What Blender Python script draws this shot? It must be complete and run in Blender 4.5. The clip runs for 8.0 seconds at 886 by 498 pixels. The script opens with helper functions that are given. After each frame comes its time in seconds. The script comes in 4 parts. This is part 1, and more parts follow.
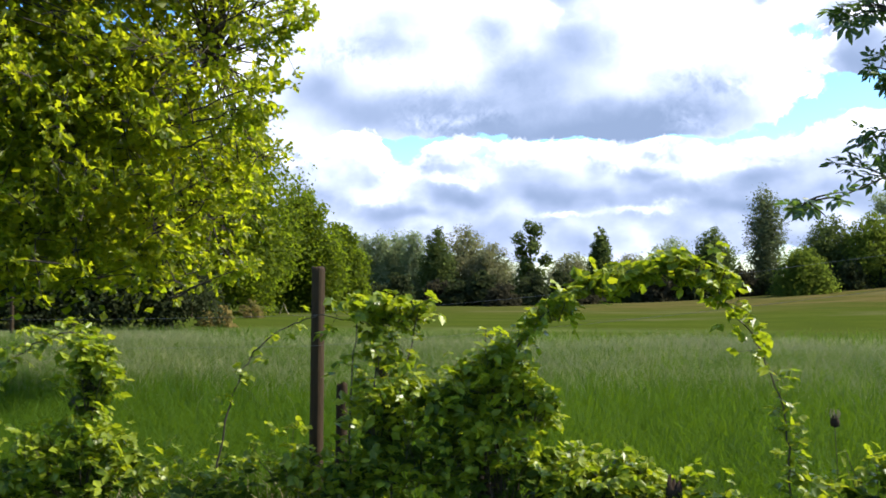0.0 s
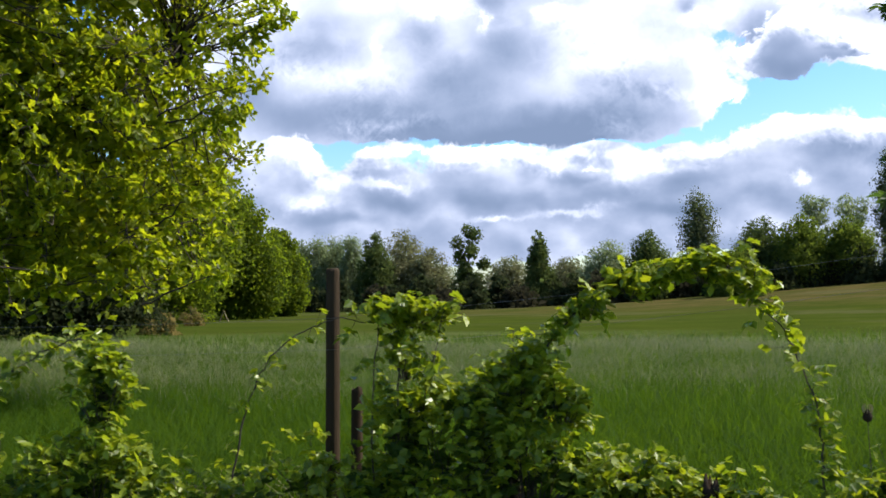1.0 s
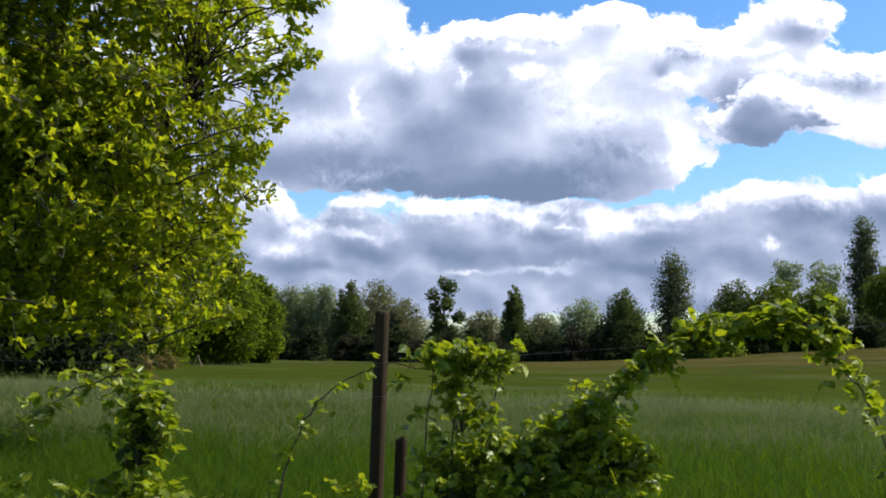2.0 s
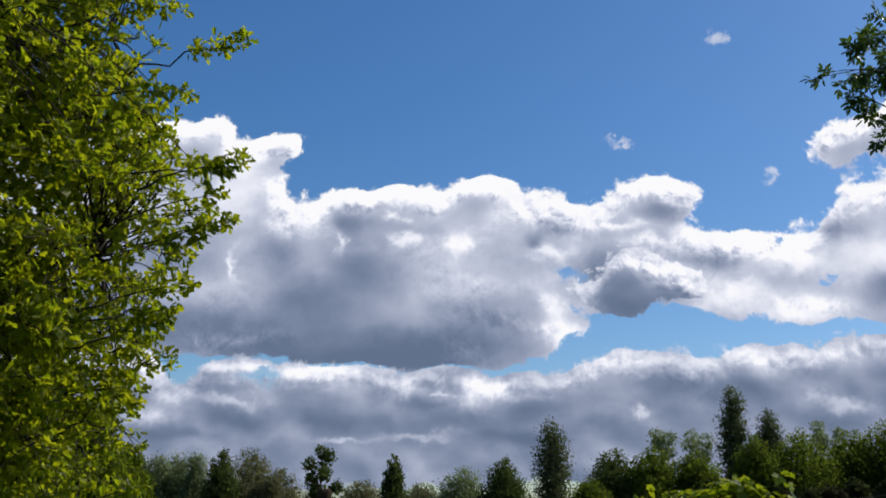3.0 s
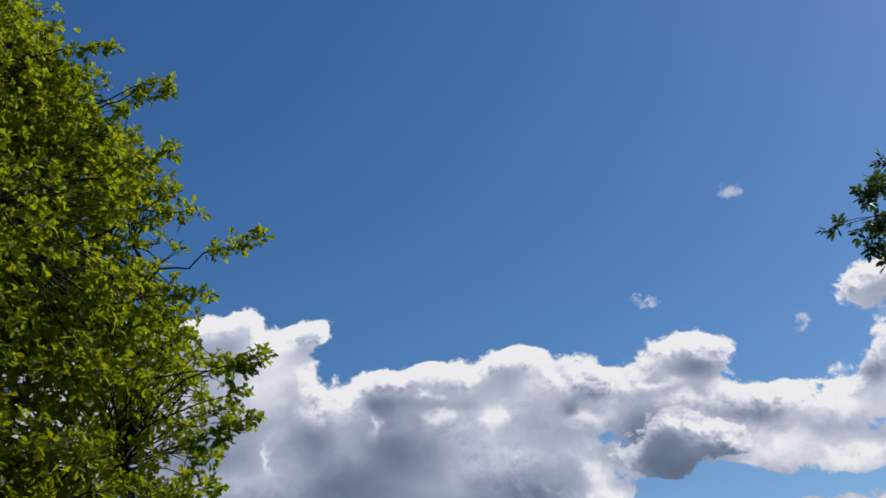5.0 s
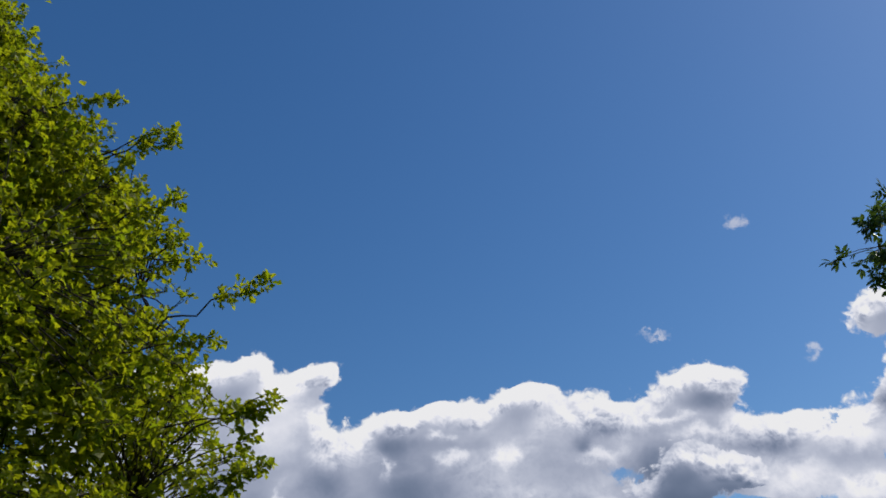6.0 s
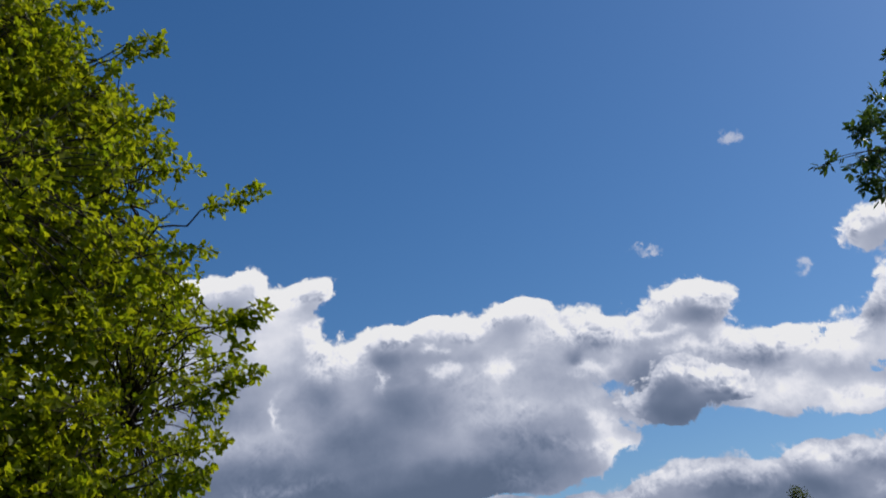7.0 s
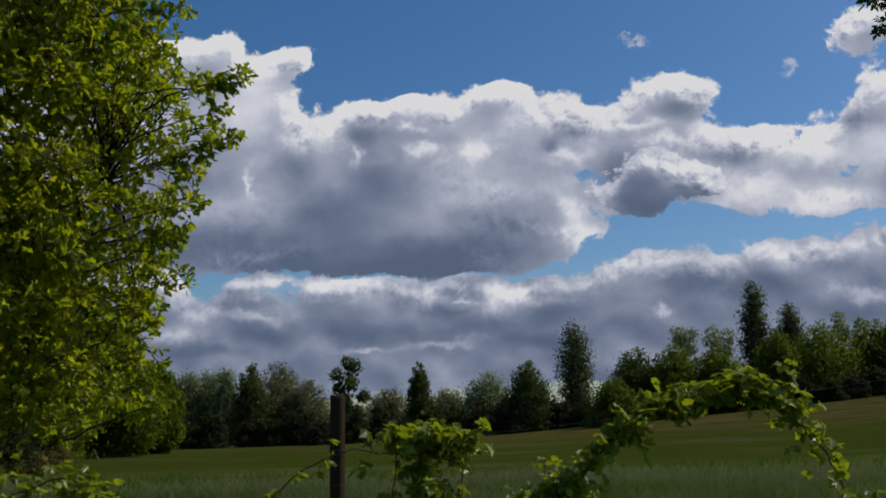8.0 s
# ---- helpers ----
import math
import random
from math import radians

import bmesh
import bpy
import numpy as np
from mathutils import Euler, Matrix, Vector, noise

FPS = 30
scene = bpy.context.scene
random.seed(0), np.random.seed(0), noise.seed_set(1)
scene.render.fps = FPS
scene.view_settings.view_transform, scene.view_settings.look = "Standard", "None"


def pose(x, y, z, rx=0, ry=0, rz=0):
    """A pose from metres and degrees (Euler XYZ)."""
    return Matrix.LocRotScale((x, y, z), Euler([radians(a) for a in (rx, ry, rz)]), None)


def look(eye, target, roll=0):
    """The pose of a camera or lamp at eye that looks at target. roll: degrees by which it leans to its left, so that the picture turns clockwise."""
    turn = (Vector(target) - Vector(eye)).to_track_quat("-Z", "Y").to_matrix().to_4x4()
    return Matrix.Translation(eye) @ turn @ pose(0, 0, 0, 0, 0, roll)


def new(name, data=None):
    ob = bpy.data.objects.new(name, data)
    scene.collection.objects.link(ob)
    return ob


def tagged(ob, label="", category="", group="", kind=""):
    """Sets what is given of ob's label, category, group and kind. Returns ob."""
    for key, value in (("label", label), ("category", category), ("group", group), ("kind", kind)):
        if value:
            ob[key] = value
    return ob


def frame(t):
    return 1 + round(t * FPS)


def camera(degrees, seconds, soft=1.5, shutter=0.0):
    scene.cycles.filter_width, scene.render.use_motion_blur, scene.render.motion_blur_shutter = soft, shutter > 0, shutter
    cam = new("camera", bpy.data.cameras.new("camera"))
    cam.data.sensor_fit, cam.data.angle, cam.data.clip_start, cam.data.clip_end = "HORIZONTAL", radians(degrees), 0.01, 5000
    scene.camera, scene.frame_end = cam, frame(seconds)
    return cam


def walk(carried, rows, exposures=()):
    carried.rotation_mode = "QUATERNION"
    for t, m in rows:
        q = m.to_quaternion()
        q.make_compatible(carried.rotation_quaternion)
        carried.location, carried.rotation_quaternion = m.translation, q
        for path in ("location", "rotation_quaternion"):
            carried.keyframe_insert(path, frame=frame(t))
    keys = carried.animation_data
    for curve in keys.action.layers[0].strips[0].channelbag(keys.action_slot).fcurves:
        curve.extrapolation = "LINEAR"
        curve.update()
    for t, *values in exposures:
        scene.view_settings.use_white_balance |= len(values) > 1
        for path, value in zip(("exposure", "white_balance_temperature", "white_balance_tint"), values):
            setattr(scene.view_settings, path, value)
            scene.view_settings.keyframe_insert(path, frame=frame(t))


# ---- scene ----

cam = camera(48.0, 8.0, soft=1.7, shutter=0.15)
PATH = [
    (0, (1.273, 0.126, 1.475), (0.796, 2.067, 1.553), 0.4),
    (0.5, (1.085, 0.07, 1.47), (0.727, 2.037, 1.525), 1.7),
    (1, (0.737, 0.137, 1.45), (0.392, 2.105, 1.538), -0.3),
    (1.2, (0.629, 0.136, 1.443), (0.249, 2.098, 1.524), 0.5),
    (2.3, (0.058, 0.343, 1.407), (-0.113, 2.319, 1.668), 2.4),
    (2.5, (-0.036, 0.347, 1.421), (-0.087, 2.322, 1.733), 1.3),
    (3, (-0.218, 0.396, 1.448), (-0.265, 2.325, 1.975), 1.3),
    (3.5, (-0.187, 0.449, 1.474), (-0.208, 2.337, 2.133), -1.2),
    (4, (-0.164, 0.472, 1.513), (-0.138, 2.315, 2.29), -1.3),
    (4.5, (-0.163, 0.506, 1.537), (-0.22, 2.322, 2.374), -1.5),
    (5.8, (-0.171, 0.439, 1.518), (-0.272, 2.220, 2.422), -4.2),
    (6, (-0.153, 0.454, 1.535), (-0.253, 2.223, 2.461), -4.4),
    (6.5, (-0.137, 0.471, 1.519), (-0.231, 2.237, 2.453), -4.7),
    (7, (-0.129, 0.492, 1.485), (-0.233, 2.334, 2.257), -4.4),
    (7.5, (-0.132, 0.467, 1.48), (-0.195, 2.39, 2.024), -2.9),
    (8, (-0.126, 0.374, 1.428), (-0.21, 2.342, 1.776), -1.0),
]
walk(cam, [(t, look(eye, target, roll)) for t, eye, target, roll in PATH],
     exposures=[(0, 1.48), (0.5, 1.25), (1.0, 1.04), (1.2, 0.94), (2.3, 0.5), (2.5, 0.30), (3.0, -0.03), (3.5, -0.2), (6.5, -0.25), (7.5, -0.35), (8.0, -0.52)])

# ---------------------------------------------------------------- sky and sun
SUN_EL, SUN_AZ = radians(45), radians(70)          # azimuth to the right of +y

sun = new("sun", bpy.data.lights.new("sun", "SUN"))
sun.data.energy, sun.data.angle, sun.data.color = 4.0, radians(0.6), (1.0, 0.95, 0.86)
sun.matrix_world = look((0, 0, 0), (-math.sin(SUN_AZ) * math.cos(SUN_EL), -math.cos(SUN_AZ) * math.cos(SUN_EL), -math.sin(SUN_EL)))


class Nodes:
    """Short hand for building node trees."""

    def __init__(self, tree):
        self.tree = tree

    def node(self, kind, inputs=(), **settings):
        n = self.tree.nodes.new(kind)
        for key, value in settings.items():
            setattr(n, key, value)
        for key, value in dict(inputs).items():
            self.put(n.inputs[key], value)
        return n

    def put(self, socket, value):
        if isinstance(value, bpy.types.NodeSocket):
            self.tree.links.new(value, socket)
        else:
            socket.default_value = value

    def m(self, op, a, b=0.0, c=0.0, clamp=False):
        n = self.tree.nodes.new("ShaderNodeMath")
        n.operation, n.use_clamp = op, clamp
        for socket, value in zip(n.inputs, (a, b, c)):
            self.put(socket, value)
        return n.outputs[0]

    def v(self, op, a, b=(0, 0, 0)):
        n = self.tree.nodes.new("ShaderNodeVectorMath")
        n.operation = op
        self.put(n.inputs[0], a)
        if op == "SCALE":
            self.put(n.inputs["Scale"], b)
        else:
            self.put(n.inputs[1], b)
        return n.outputs["Value"] if op in ("LENGTH", "DOT_PRODUCT", "DISTANCE") else n.outputs["Vector"]

    def noise(self, vec, scale, detail=4.0, rough=0.55, color=False, dist=0.0):
        n = self.node("ShaderNodeTexNoise", {"Vector": vec, "Scale": scale, "Detail": detail, "Roughness": rough, "Distortion": dist})
        return n.outputs["Color" if color else "Fac"]

    def ramp(self, value, lo, hi, a=0.0, b=1.0, smooth=True):
        n = self.node("ShaderNodeMapRange", {"Value": value, "From Min": lo, "From Max": hi, "To Min": a, "To Max": b},
                      interpolation_type="SMOOTHSTEP" if smooth else "LINEAR")
        return n.outputs["Result"]

    def mix(self, fac, a, b):
        n = self.node("ShaderNodeMix", data_type="RGBA")
        self.put(n.inputs["Factor"], fac)
        self.put(n.inputs["A"], a)
        self.put(n.inputs["B"], b)
        return n.outputs["Result"]


# clouds as heaps of soft lobes: centre, half width, half height, on the plane one unit ahead
HEAP = [(-0.070, 0.323, 0.089, 0.022), (0.486, 0.340, 0.034, 0.044), (-0.395, 0.187, 0.160, 0.019), (0.168, 0.238, 0.160, 0.029), (-0.451, 0.391, 0.160, 0.024),
        (-0.013, 0.162, 0.093, 0.021), (0.451, 0.225, 0.050, 0.053), (-0.166, 0.170, 0.160, 0.018), (0.201, 0.334, 0.057, 0.031), (-0.271, 0.329, 0.078, 0.074),
        (0.336, 0.271, 0.160, 0.035), (0.103, 0.294, 0.154, 0.051), (-0.404, 0.382, 0.160, 0.029), (-0.439, 0.302, 0.160, 0.094), (-0.087, 0.209, 0.160, 0.050),
        (0.074, 0.193, 0.060, 0.026), (-0.374, 0.219, 0.160, 0.043), (0.013, 0.338, 0.045, 0.018), (0.423, 0.310, 0.074, 0.061), (0.335, 0.217, 0.111, 0.024),
        (-0.135, 0.274, 0.160, 0.057), (-0.196, 0.380, 0.022, 0.018), (-0.420, 0.160, 0.110, 0.034), (-0.240, 0.345, 0.042, 0.044), (-0.272, 0.402, 0.020, 0.024)]
DECK = [(0.409, 0.095, 0.068, 0.098), (-0.492, 0.079, 0.108, 0.040), (-0.070, 0.072, 0.160, 0.061), (0.250, 0.070, 0.160, 0.087), (-0.156, 0.099, 0.095, 0.048),
        (0.177, 0.149, 0.050, 0.030), (0.446, 0.173, 0.039, 0.023), (0.085, 0.093, 0.160, 0.058), (0.335, 0.152, 0.135, 0.035), (-0.313, 0.064, 0.160, 0.049),
        (0.560, 0.120, 0.120, 0.080), (-0.345, 0.146, 0.048, 0.032), (-0.244, 0.136, 0.040, 0.024), (-0.160, 0.136, 0.070, 0.024), (-0.060, 0.130, 0.060, 0.022), (0.030, 0.126, 0.060, 0.020), (0.110, 0.134, 0.050, 0.022), (-0.420, 0.130, 0.090, 0.034), (-0.300, 0.110, 0.070, 0.026), (-0.210, 0.136, 0.040, 0.018)]
HIGH = [(0.474, 0.434, 0.033, 0.037), (0.397, 0.394, 0.049, 0.024), (0.438, 0.418, 0.050, 0.031), (0.590, 0.300, 0.120, 0.110), (0.590, 0.735, 0.045, 0.030)]
PUFF = [(0.273, 0.523, 0.011, 0.009), (0.162, 0.395, 0.017, 0.004), (0.318, 0.361, 0.009, 0.011)]
FRONT = [(0.150, 0.233, 0.056, 0.032), (0.178, 0.257, 0.038, 0.035), (0.222, 0.242, 0.042, 0.026)]
# painted shade, painted bright parts and blue gaps of the great heap and of the deck below it
HEAP_SHADE = [(-0.104, 0.154, 0.171, 0.015), (-0.100, 0.170, 0.180, 0.030), (-0.019, 0.173, 0.086, 0.026), (-0.227, 0.181, 0.093, 0.027), (-0.103, 0.251, 0.050, 0.034), (-0.122, 0.297, 0.025, 0.022), (-0.165, 0.217, 0.070, 0.033),
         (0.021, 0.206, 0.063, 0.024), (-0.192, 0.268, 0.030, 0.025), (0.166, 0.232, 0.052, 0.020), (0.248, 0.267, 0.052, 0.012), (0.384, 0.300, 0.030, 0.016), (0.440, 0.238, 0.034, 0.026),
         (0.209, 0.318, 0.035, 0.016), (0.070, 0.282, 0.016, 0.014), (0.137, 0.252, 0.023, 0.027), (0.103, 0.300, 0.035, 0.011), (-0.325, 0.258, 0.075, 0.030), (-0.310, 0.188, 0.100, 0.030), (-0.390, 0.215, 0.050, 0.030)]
HEAP_BRIGHT = [(-0.061, 0.281, 0.020, 0.007), (-0.078, 0.304, 0.010, 0.007), (-0.133, 0.277, 0.005, 0.014), (-0.003, 0.279, 0.015, 0.014), (-0.159, 0.310, 0.016, 0.018), (-0.245, 0.339, 0.036, 0.052),
        (-0.241, 0.252, 0.006, 0.018), (0.085, 0.273, 0.035, 0.009), (0.102, 0.187, 0.031, 0.011), (0.093, 0.219, 0.017, 0.021), (0.185, 0.283, 0.026, 0.009), (0.290, 0.294, 0.035, 0.009),
        (0.270, 0.234, 0.040, 0.017), (0.332, 0.217, 0.051, 0.015), (-0.028, 0.342, 0.078, 0.010), (0.211, 0.349, 0.042, 0.010), (0.156, 0.301, 0.035, 0.007), (0.430, 0.272, 0.060, 0.030), (0.340, 0.265, 0.040, 0.016)]
GAPS = [(0.104, 0.251, 0.017, 0.010), (0.373, 0.247, 0.010, 0.006), (0.322, 0.286, 0.008, 0.006), (0.120, 0.237, 0.007, 0.012)]
DECK_BRIGHT = [(-0.149, 0.143, 0.051, 0.008), (-0.317, 0.150, 0.026, 0.019), (-0.317, 0.094, 0.026, 0.012), (-0.056, 0.126, 0.016, 0.009), (-0.026, 0.127, 0.010, 0.004), (-0.239, 0.114, 0.040, 0.007),
             (0.005, 0.119, 0.020, 0.016), (-0.045, 0.081, 0.042, 0.006), (-0.123, 0.077, 0.034, 0.004), (0.169, 0.154, 0.045, 0.011), (0.328, 0.169, 0.073, 0.013), (0.174, 0.113, 0.011, 0.006),
             (0.375, 0.122, 0.033, 0.009), (0.033, 0.128, 0.034, 0.008), (-0.212, 0.140, 0.023, 0.007)]
DECK_SHADE = [(-0.124, 0.096, 0.085, 0.017), (-0.226, 0.092, 0.051, 0.012), (0.078, 0.111, 0.045, 0.019), (0.247, 0.132, 0.067, 0.018), (0.045, 0.083, 0.050, 0.009), (0.351, 0.104, 0.050, 0.014),
              (-0.034, 0.113, 0.023, 0.007), (-0.012, 0.144, 0.034, 0.008), (-0.270, 0.074, 0.045, 0.008)]
DECK_GAPS = [(-0.284, 0.138, 0.017, 0.016), (-0.206, 0.137, 0.032, 0.012)]


def lobes_at(n, p, lobes):
    """Sum of soft lobes at p."""
    total = None
    for u, w, ru, rw in lobes:
        q = n.v("MULTIPLY", n.v("SUBTRACT", p, (u, w, 0)), (1.265 / ru, 1.265 / rw, 0))
        e = n.m("EXPONENT", n.m("MULTIPLY", n.v("DOT_PRODUCT", q, q), -1.0))
        total = e if total is None else n.m("ADD", total, e)
    return total


def cauliflower_group():
    """Heaped round heads of cloud at four sizes, with narrow creases between."""
    g = bpy.data.node_groups.new("cloud_heads", "ShaderNodeTree")
    g.interface.new_socket("Point", in_out="INPUT", socket_type="NodeSocketVector")
    g.interface.new_socket("Heads", in_out="OUTPUT", socket_type="NodeSocketFloat")
    n = Nodes(g)
    point = n.node("NodeGroupInput").outputs[0]
    wob = n.v("SUBTRACT", n.noise(point, 26.0, 3.0, 0.55, color=True), (0.5, 0.5, 0.5))
    bent = n.v("ADD", point, n.v("MULTIPLY", wob, (0.030, 0.026, 0)))
    total = 0.0
    for scale, weight in ((17.0, 0.95), (37.0, 0.66), (78.0, 0.54), (160.0, 0.36)):
        head = n.m("ABSOLUTE", n.m("SUBTRACT", n.noise(n.v("ADD", bent, (scale * 0.013, 0.4, 0)), scale, 1.0, 0.4), 0.5))
        total = n.m("ADD", total, n.m("MULTIPLY", n.m("SUBTRACT", head, 0.09), weight * 2.0))
    n.node("NodeGroupOutput", {0: total})
    return g


def cloud_group(name, lobes, grain, wide):
    """Thickness of one layer of cloud at a point of the plane ahead."""
    g = bpy.data.node_groups.new(name, "ShaderNodeTree")
    g.interface.new_socket("Point", in_out="INPUT", socket_type="NodeSocketVector")
    g.interface.new_socket("Heads", in_out="INPUT", socket_type="NodeSocketFloat")
    g.interface.new_socket("Thickness", in_out="OUTPUT", socket_type="NodeSocketFloat")
    n = Nodes(g)
    source = n.node("NodeGroupInput")
    point = source.outputs[0]
    wob = n.v("SUBTRACT", n.noise(point, 17.0, 6.0 if grain else 1.0, 0.55, color=True), (0.5, 0.5, 0.5))
    p = n.v("ADD", point, n.v("MULTIPLY", wob, (0.050, 0.042, 0)))
    total = n.m("MINIMUM", lobes_at(n, p, lobes), 1.25)
    if wide:
        # broken cloud away from the great heap
        sep = n.node("ShaderNodeSeparateXYZ", {"Vector": point})
        rest = n.m("ADD", n.m("MULTIPLY", n.m("SUBTRACT", n.noise(point, 1.9, 5.0, 0.55), 0.46), 4.0), n.ramp(n.m("ABSOLUTE", sep.outputs[0]), 0.58, 0.85, -3.0, 0.0))
        total = n.m("MAXIMUM", total, n.m("MINIMUM", rest, 1.25))
    total = n.m("SUBTRACT", total, 0.40)
    if grain:
        puffs = n.m("MULTIPLY", n.m("SUBTRACT", n.noise(point, 70.0, 6.0, 0.62), 0.5), 0.30)
        # broken only near the edges: full within, nothing out in the open sky
        total = n.m("ADD", total, n.m("MULTIPLY", n.m("ADD", n.m("MULTIPLY", source.outputs[1], 0.62), puffs), n.ramp(total, -0.36, -0.05, 0.0, 1.0)))
        total = n.m("ADD", total, n.ramp(total, 0.25, 0.70, 0.0, 0.35))
    n.node("NodeGroupOutput", {0: total})
    return g


def billow_group():
    """Soft rounded swellings on the face of a cloud."""
    g = bpy.data.node_groups.new("cloud_swelling", "ShaderNodeTree")
    g.interface.new_socket("Point", in_out="INPUT", socket_type="NodeSocketVector")
    g.interface.new_socket("Swelling", in_out="OUTPUT", socket_type="NodeSocketFloat")
    n = Nodes(g)
    point = n.node("NodeGroupInput").outputs[0]
    wob = n.v("SUBTRACT", n.noise(point, 24.0, 3.0, 0.5, color=True), (0.5, 0.5, 0.5))
    bent = n.v("ADD", point, n.v("MULTIPLY", wob, (0.035, 0.030, 0)))
    cells = n.node("ShaderNodeTexVoronoi", {"Vector": n.v("MULTIPLY", bent, (1.0, 1.35, 1)), "Scale": 15.0, "Smoothness": 0.7}, feature="SMOOTH_F1").outputs["Distance"]
    small = n.node("ShaderNodeTexVoronoi", {"Vector": n.v("MULTIPLY", bent, (1.0, 1.3, 1)), "Scale": 38.0, "Smoothness": 0.7}, feature="SMOOTH_F1").outputs["Distance"]
    n.node("NodeGroupOutput", {0: n.m("SUBTRACT", 1.0, n.m("ADD", cells, n.m("MULTIPLY", small, 0.30)))})
    return g


def build_world():
    world = bpy.data.worlds.new("daylight_sky")
    world.use_nodes = True
    scene.world = world
    world.node_tree.nodes.clear()
    n = Nodes(world.node_tree)
    direction = n.node("ShaderNodeTexCoord").outputs["Generated"]
    sky = n.node("ShaderNodeTexSky", sky_type="NISHITA", sun_disc=False, sun_elevation=SUN_EL, sun_rotation=SUN_AZ,
                 altitude=60.0, air_density=1.0, dust_density=0.9, ozone_density=1.7).outputs[0]
    sky = n.node("ShaderNodeHueSaturation", {"Saturation": 1.31, "Value": 1.07, "Color": sky}).outputs[0]
    sky = n.v("MULTIPLY", sky, (0.88, 0.985, 1.10))
    s = n.node("ShaderNodeSeparateXYZ", {"Vector": direction})
    ahead = n.m("MAXIMUM", n.m("ABSOLUTE", s.outputs[1]), 0.08)
    flip = n.ramp(s.outputs[1], -0.001, 0.001, 7.3, 0.0)
    point = n.node("ShaderNodeCombineXYZ", {0: n.m("ADD", n.m("DIVIDE", s.outputs[0], ahead), flip), 1: n.m("DIVIDE", s.outputs[2], ahead), 2: 0.0}).outputs[0]
    soft = billow_group()
    swell = n.node("ShaderNodeGroup", {0: point}, node_tree=soft).outputs[0]
    swell_up = n.node("ShaderNodeGroup", {0: n.v("ADD", point, (0.007, 0.014, 0))}, node_tree=soft).outputs[0]
    roll = n.m("SUBTRACT", swell, swell_up)
    wob = n.v("SUBTRACT", n.noise(point, 24.0, 3.0, 0.45, color=True), (0.5, 0.5, 0.5))
    bent = n.v("ADD", point, n.v("MULTIPLY", wob, (0.036, 0.030, 0)))
    ragged = n.v("SUBTRACT", n.noise(point, 48.0, 6.0, 0.65, color=True), (0.5, 0.5, 0.5))
    piled = cauliflower_group()
    heads = n.node("ShaderNodeGroup", {0: point}, node_tree=piled).outputs[0]
    heads_up = n.node("ShaderNodeGroup", {0: n.v("ADD", point, (0.004, 0.008, 0))}, node_tree=piled).outputs[0]

    def layer(name, lobes, wide, level, gain, rolls, gaps=(), soft_edge=0.14, relief=0.5):
        """Cover and light of one layer: bright rims towards the sun, soft light on the body."""
        fine, plain = cloud_group(name + "_thickness", lobes, True, wide), cloud_group(name + "_bulk", lobes, False, wide)
        near = n.node("ShaderNodeGroup", {0: point, 1: heads}, node_tree=fine).outputs[0]
        lit1 = n.node("ShaderNodeGroup", {0: n.v("ADD", point, (0.004, 0.008, 0)), 1: heads_up}, node_tree=fine).outputs[0]
        lit2 = n.node("ShaderNodeGroup", {0: n.v("ADD", point, (0.010, 0.024, 0))}, node_tree=plain).outputs[0]
        above = n.m("ADD", n.m("MULTIPLY", n.m("MAXIMUM", lit1, 0.0), 0.22), n.m("MULTIPLY", n.m("MAXIMUM", lit2, 0.0), 0.78))
        emboss = n.m("MULTIPLY", n.m("SUBTRACT", near, lit1), n.ramp(lit2, 0.0, 0.50, relief, 0.02))
        light = n.m("ADD", n.m("MULTIPLY", n.m("EXPONENT", n.m("MULTIPLY", above, -2.5)), gain), n.m("ADD", emboss, level))
        light = n.m("ADD", light, n.m("MULTIPLY", roll, rolls))
        bulk = n.node("ShaderNodeGroup", {0: point}, node_tree=plain).outputs[0]
        cover = n.m("MULTIPLY", n.ramp(n.m("ADD", near, n.ramp(bulk, 0.10, 0.40)), -0.04, soft_edge), n.ramp(s.outputs[2], -0.01, 0.0))
        if gaps:
            torn = n.v("ADD", point, n.v("MULTIPLY", ragged, (0.050, 0.040, 0)))
            cover = n.m("MULTIPLY", cover, n.ramp(lobes_at(n, torn, gaps), 0.15, 0.85, 1.0, 0.12))
        return cover, light

    def shaded(light):
        tone = n.node("ShaderNodeValToRGB", {"Fac": light})
        ramp = tone.color_ramp
        ramp.interpolation = "B_SPLINE"
        stops = [(0.0, (0.115, 0.158, 0.250)), (0.25, (0.185, 0.234, 0.350)), (0.5, (0.345, 0.388, 0.52)), (0.75, (0.64, 0.68, 0.81)), (1.0, (1.05, 1.04, 1.09))]
        while len(ramp.elements) < len(stops):
            ramp.elements.new(0.5)
        for element, (at, rgb) in zip(ramp.elements, stops):
            element.position, element.color = at, (*rgb, 1)
        return n.v("SCALE", tone.outputs[0], 10.0)

    heap, heap_light = layer("heap", HEAP + HIGH, True, 0.50, 0.46, 0.20, GAPS, 0.27)
    # hand-placed shade and light are painted over the heap's computed light
    heap_light = n.m("SUBTRACT", heap_light, n.m("MULTIPLY", lobes_at(n, bent, HEAP_SHADE), 0.36))
    heap_light = n.m("ADD", heap_light, n.m("MULTIPLY", lobes_at(n, n.v("ADD", bent, n.v("MULTIPLY", ragged, (0.034, 0.028, 0))), HEAP_BRIGHT), 0.36), clamp=True)
    front, front_light = layer("front", FRONT, False, 0.10, 0.62, 0.4)
    deck, deck_light = layer("deck", DECK, False, 0.30, 0.26, 0.5, DECK_GAPS, 0.34, 0.28)
    torn_deck = n.v("ADD", bent, n.v("MULTIPLY", ragged, (0.050, 0.030, 0)))
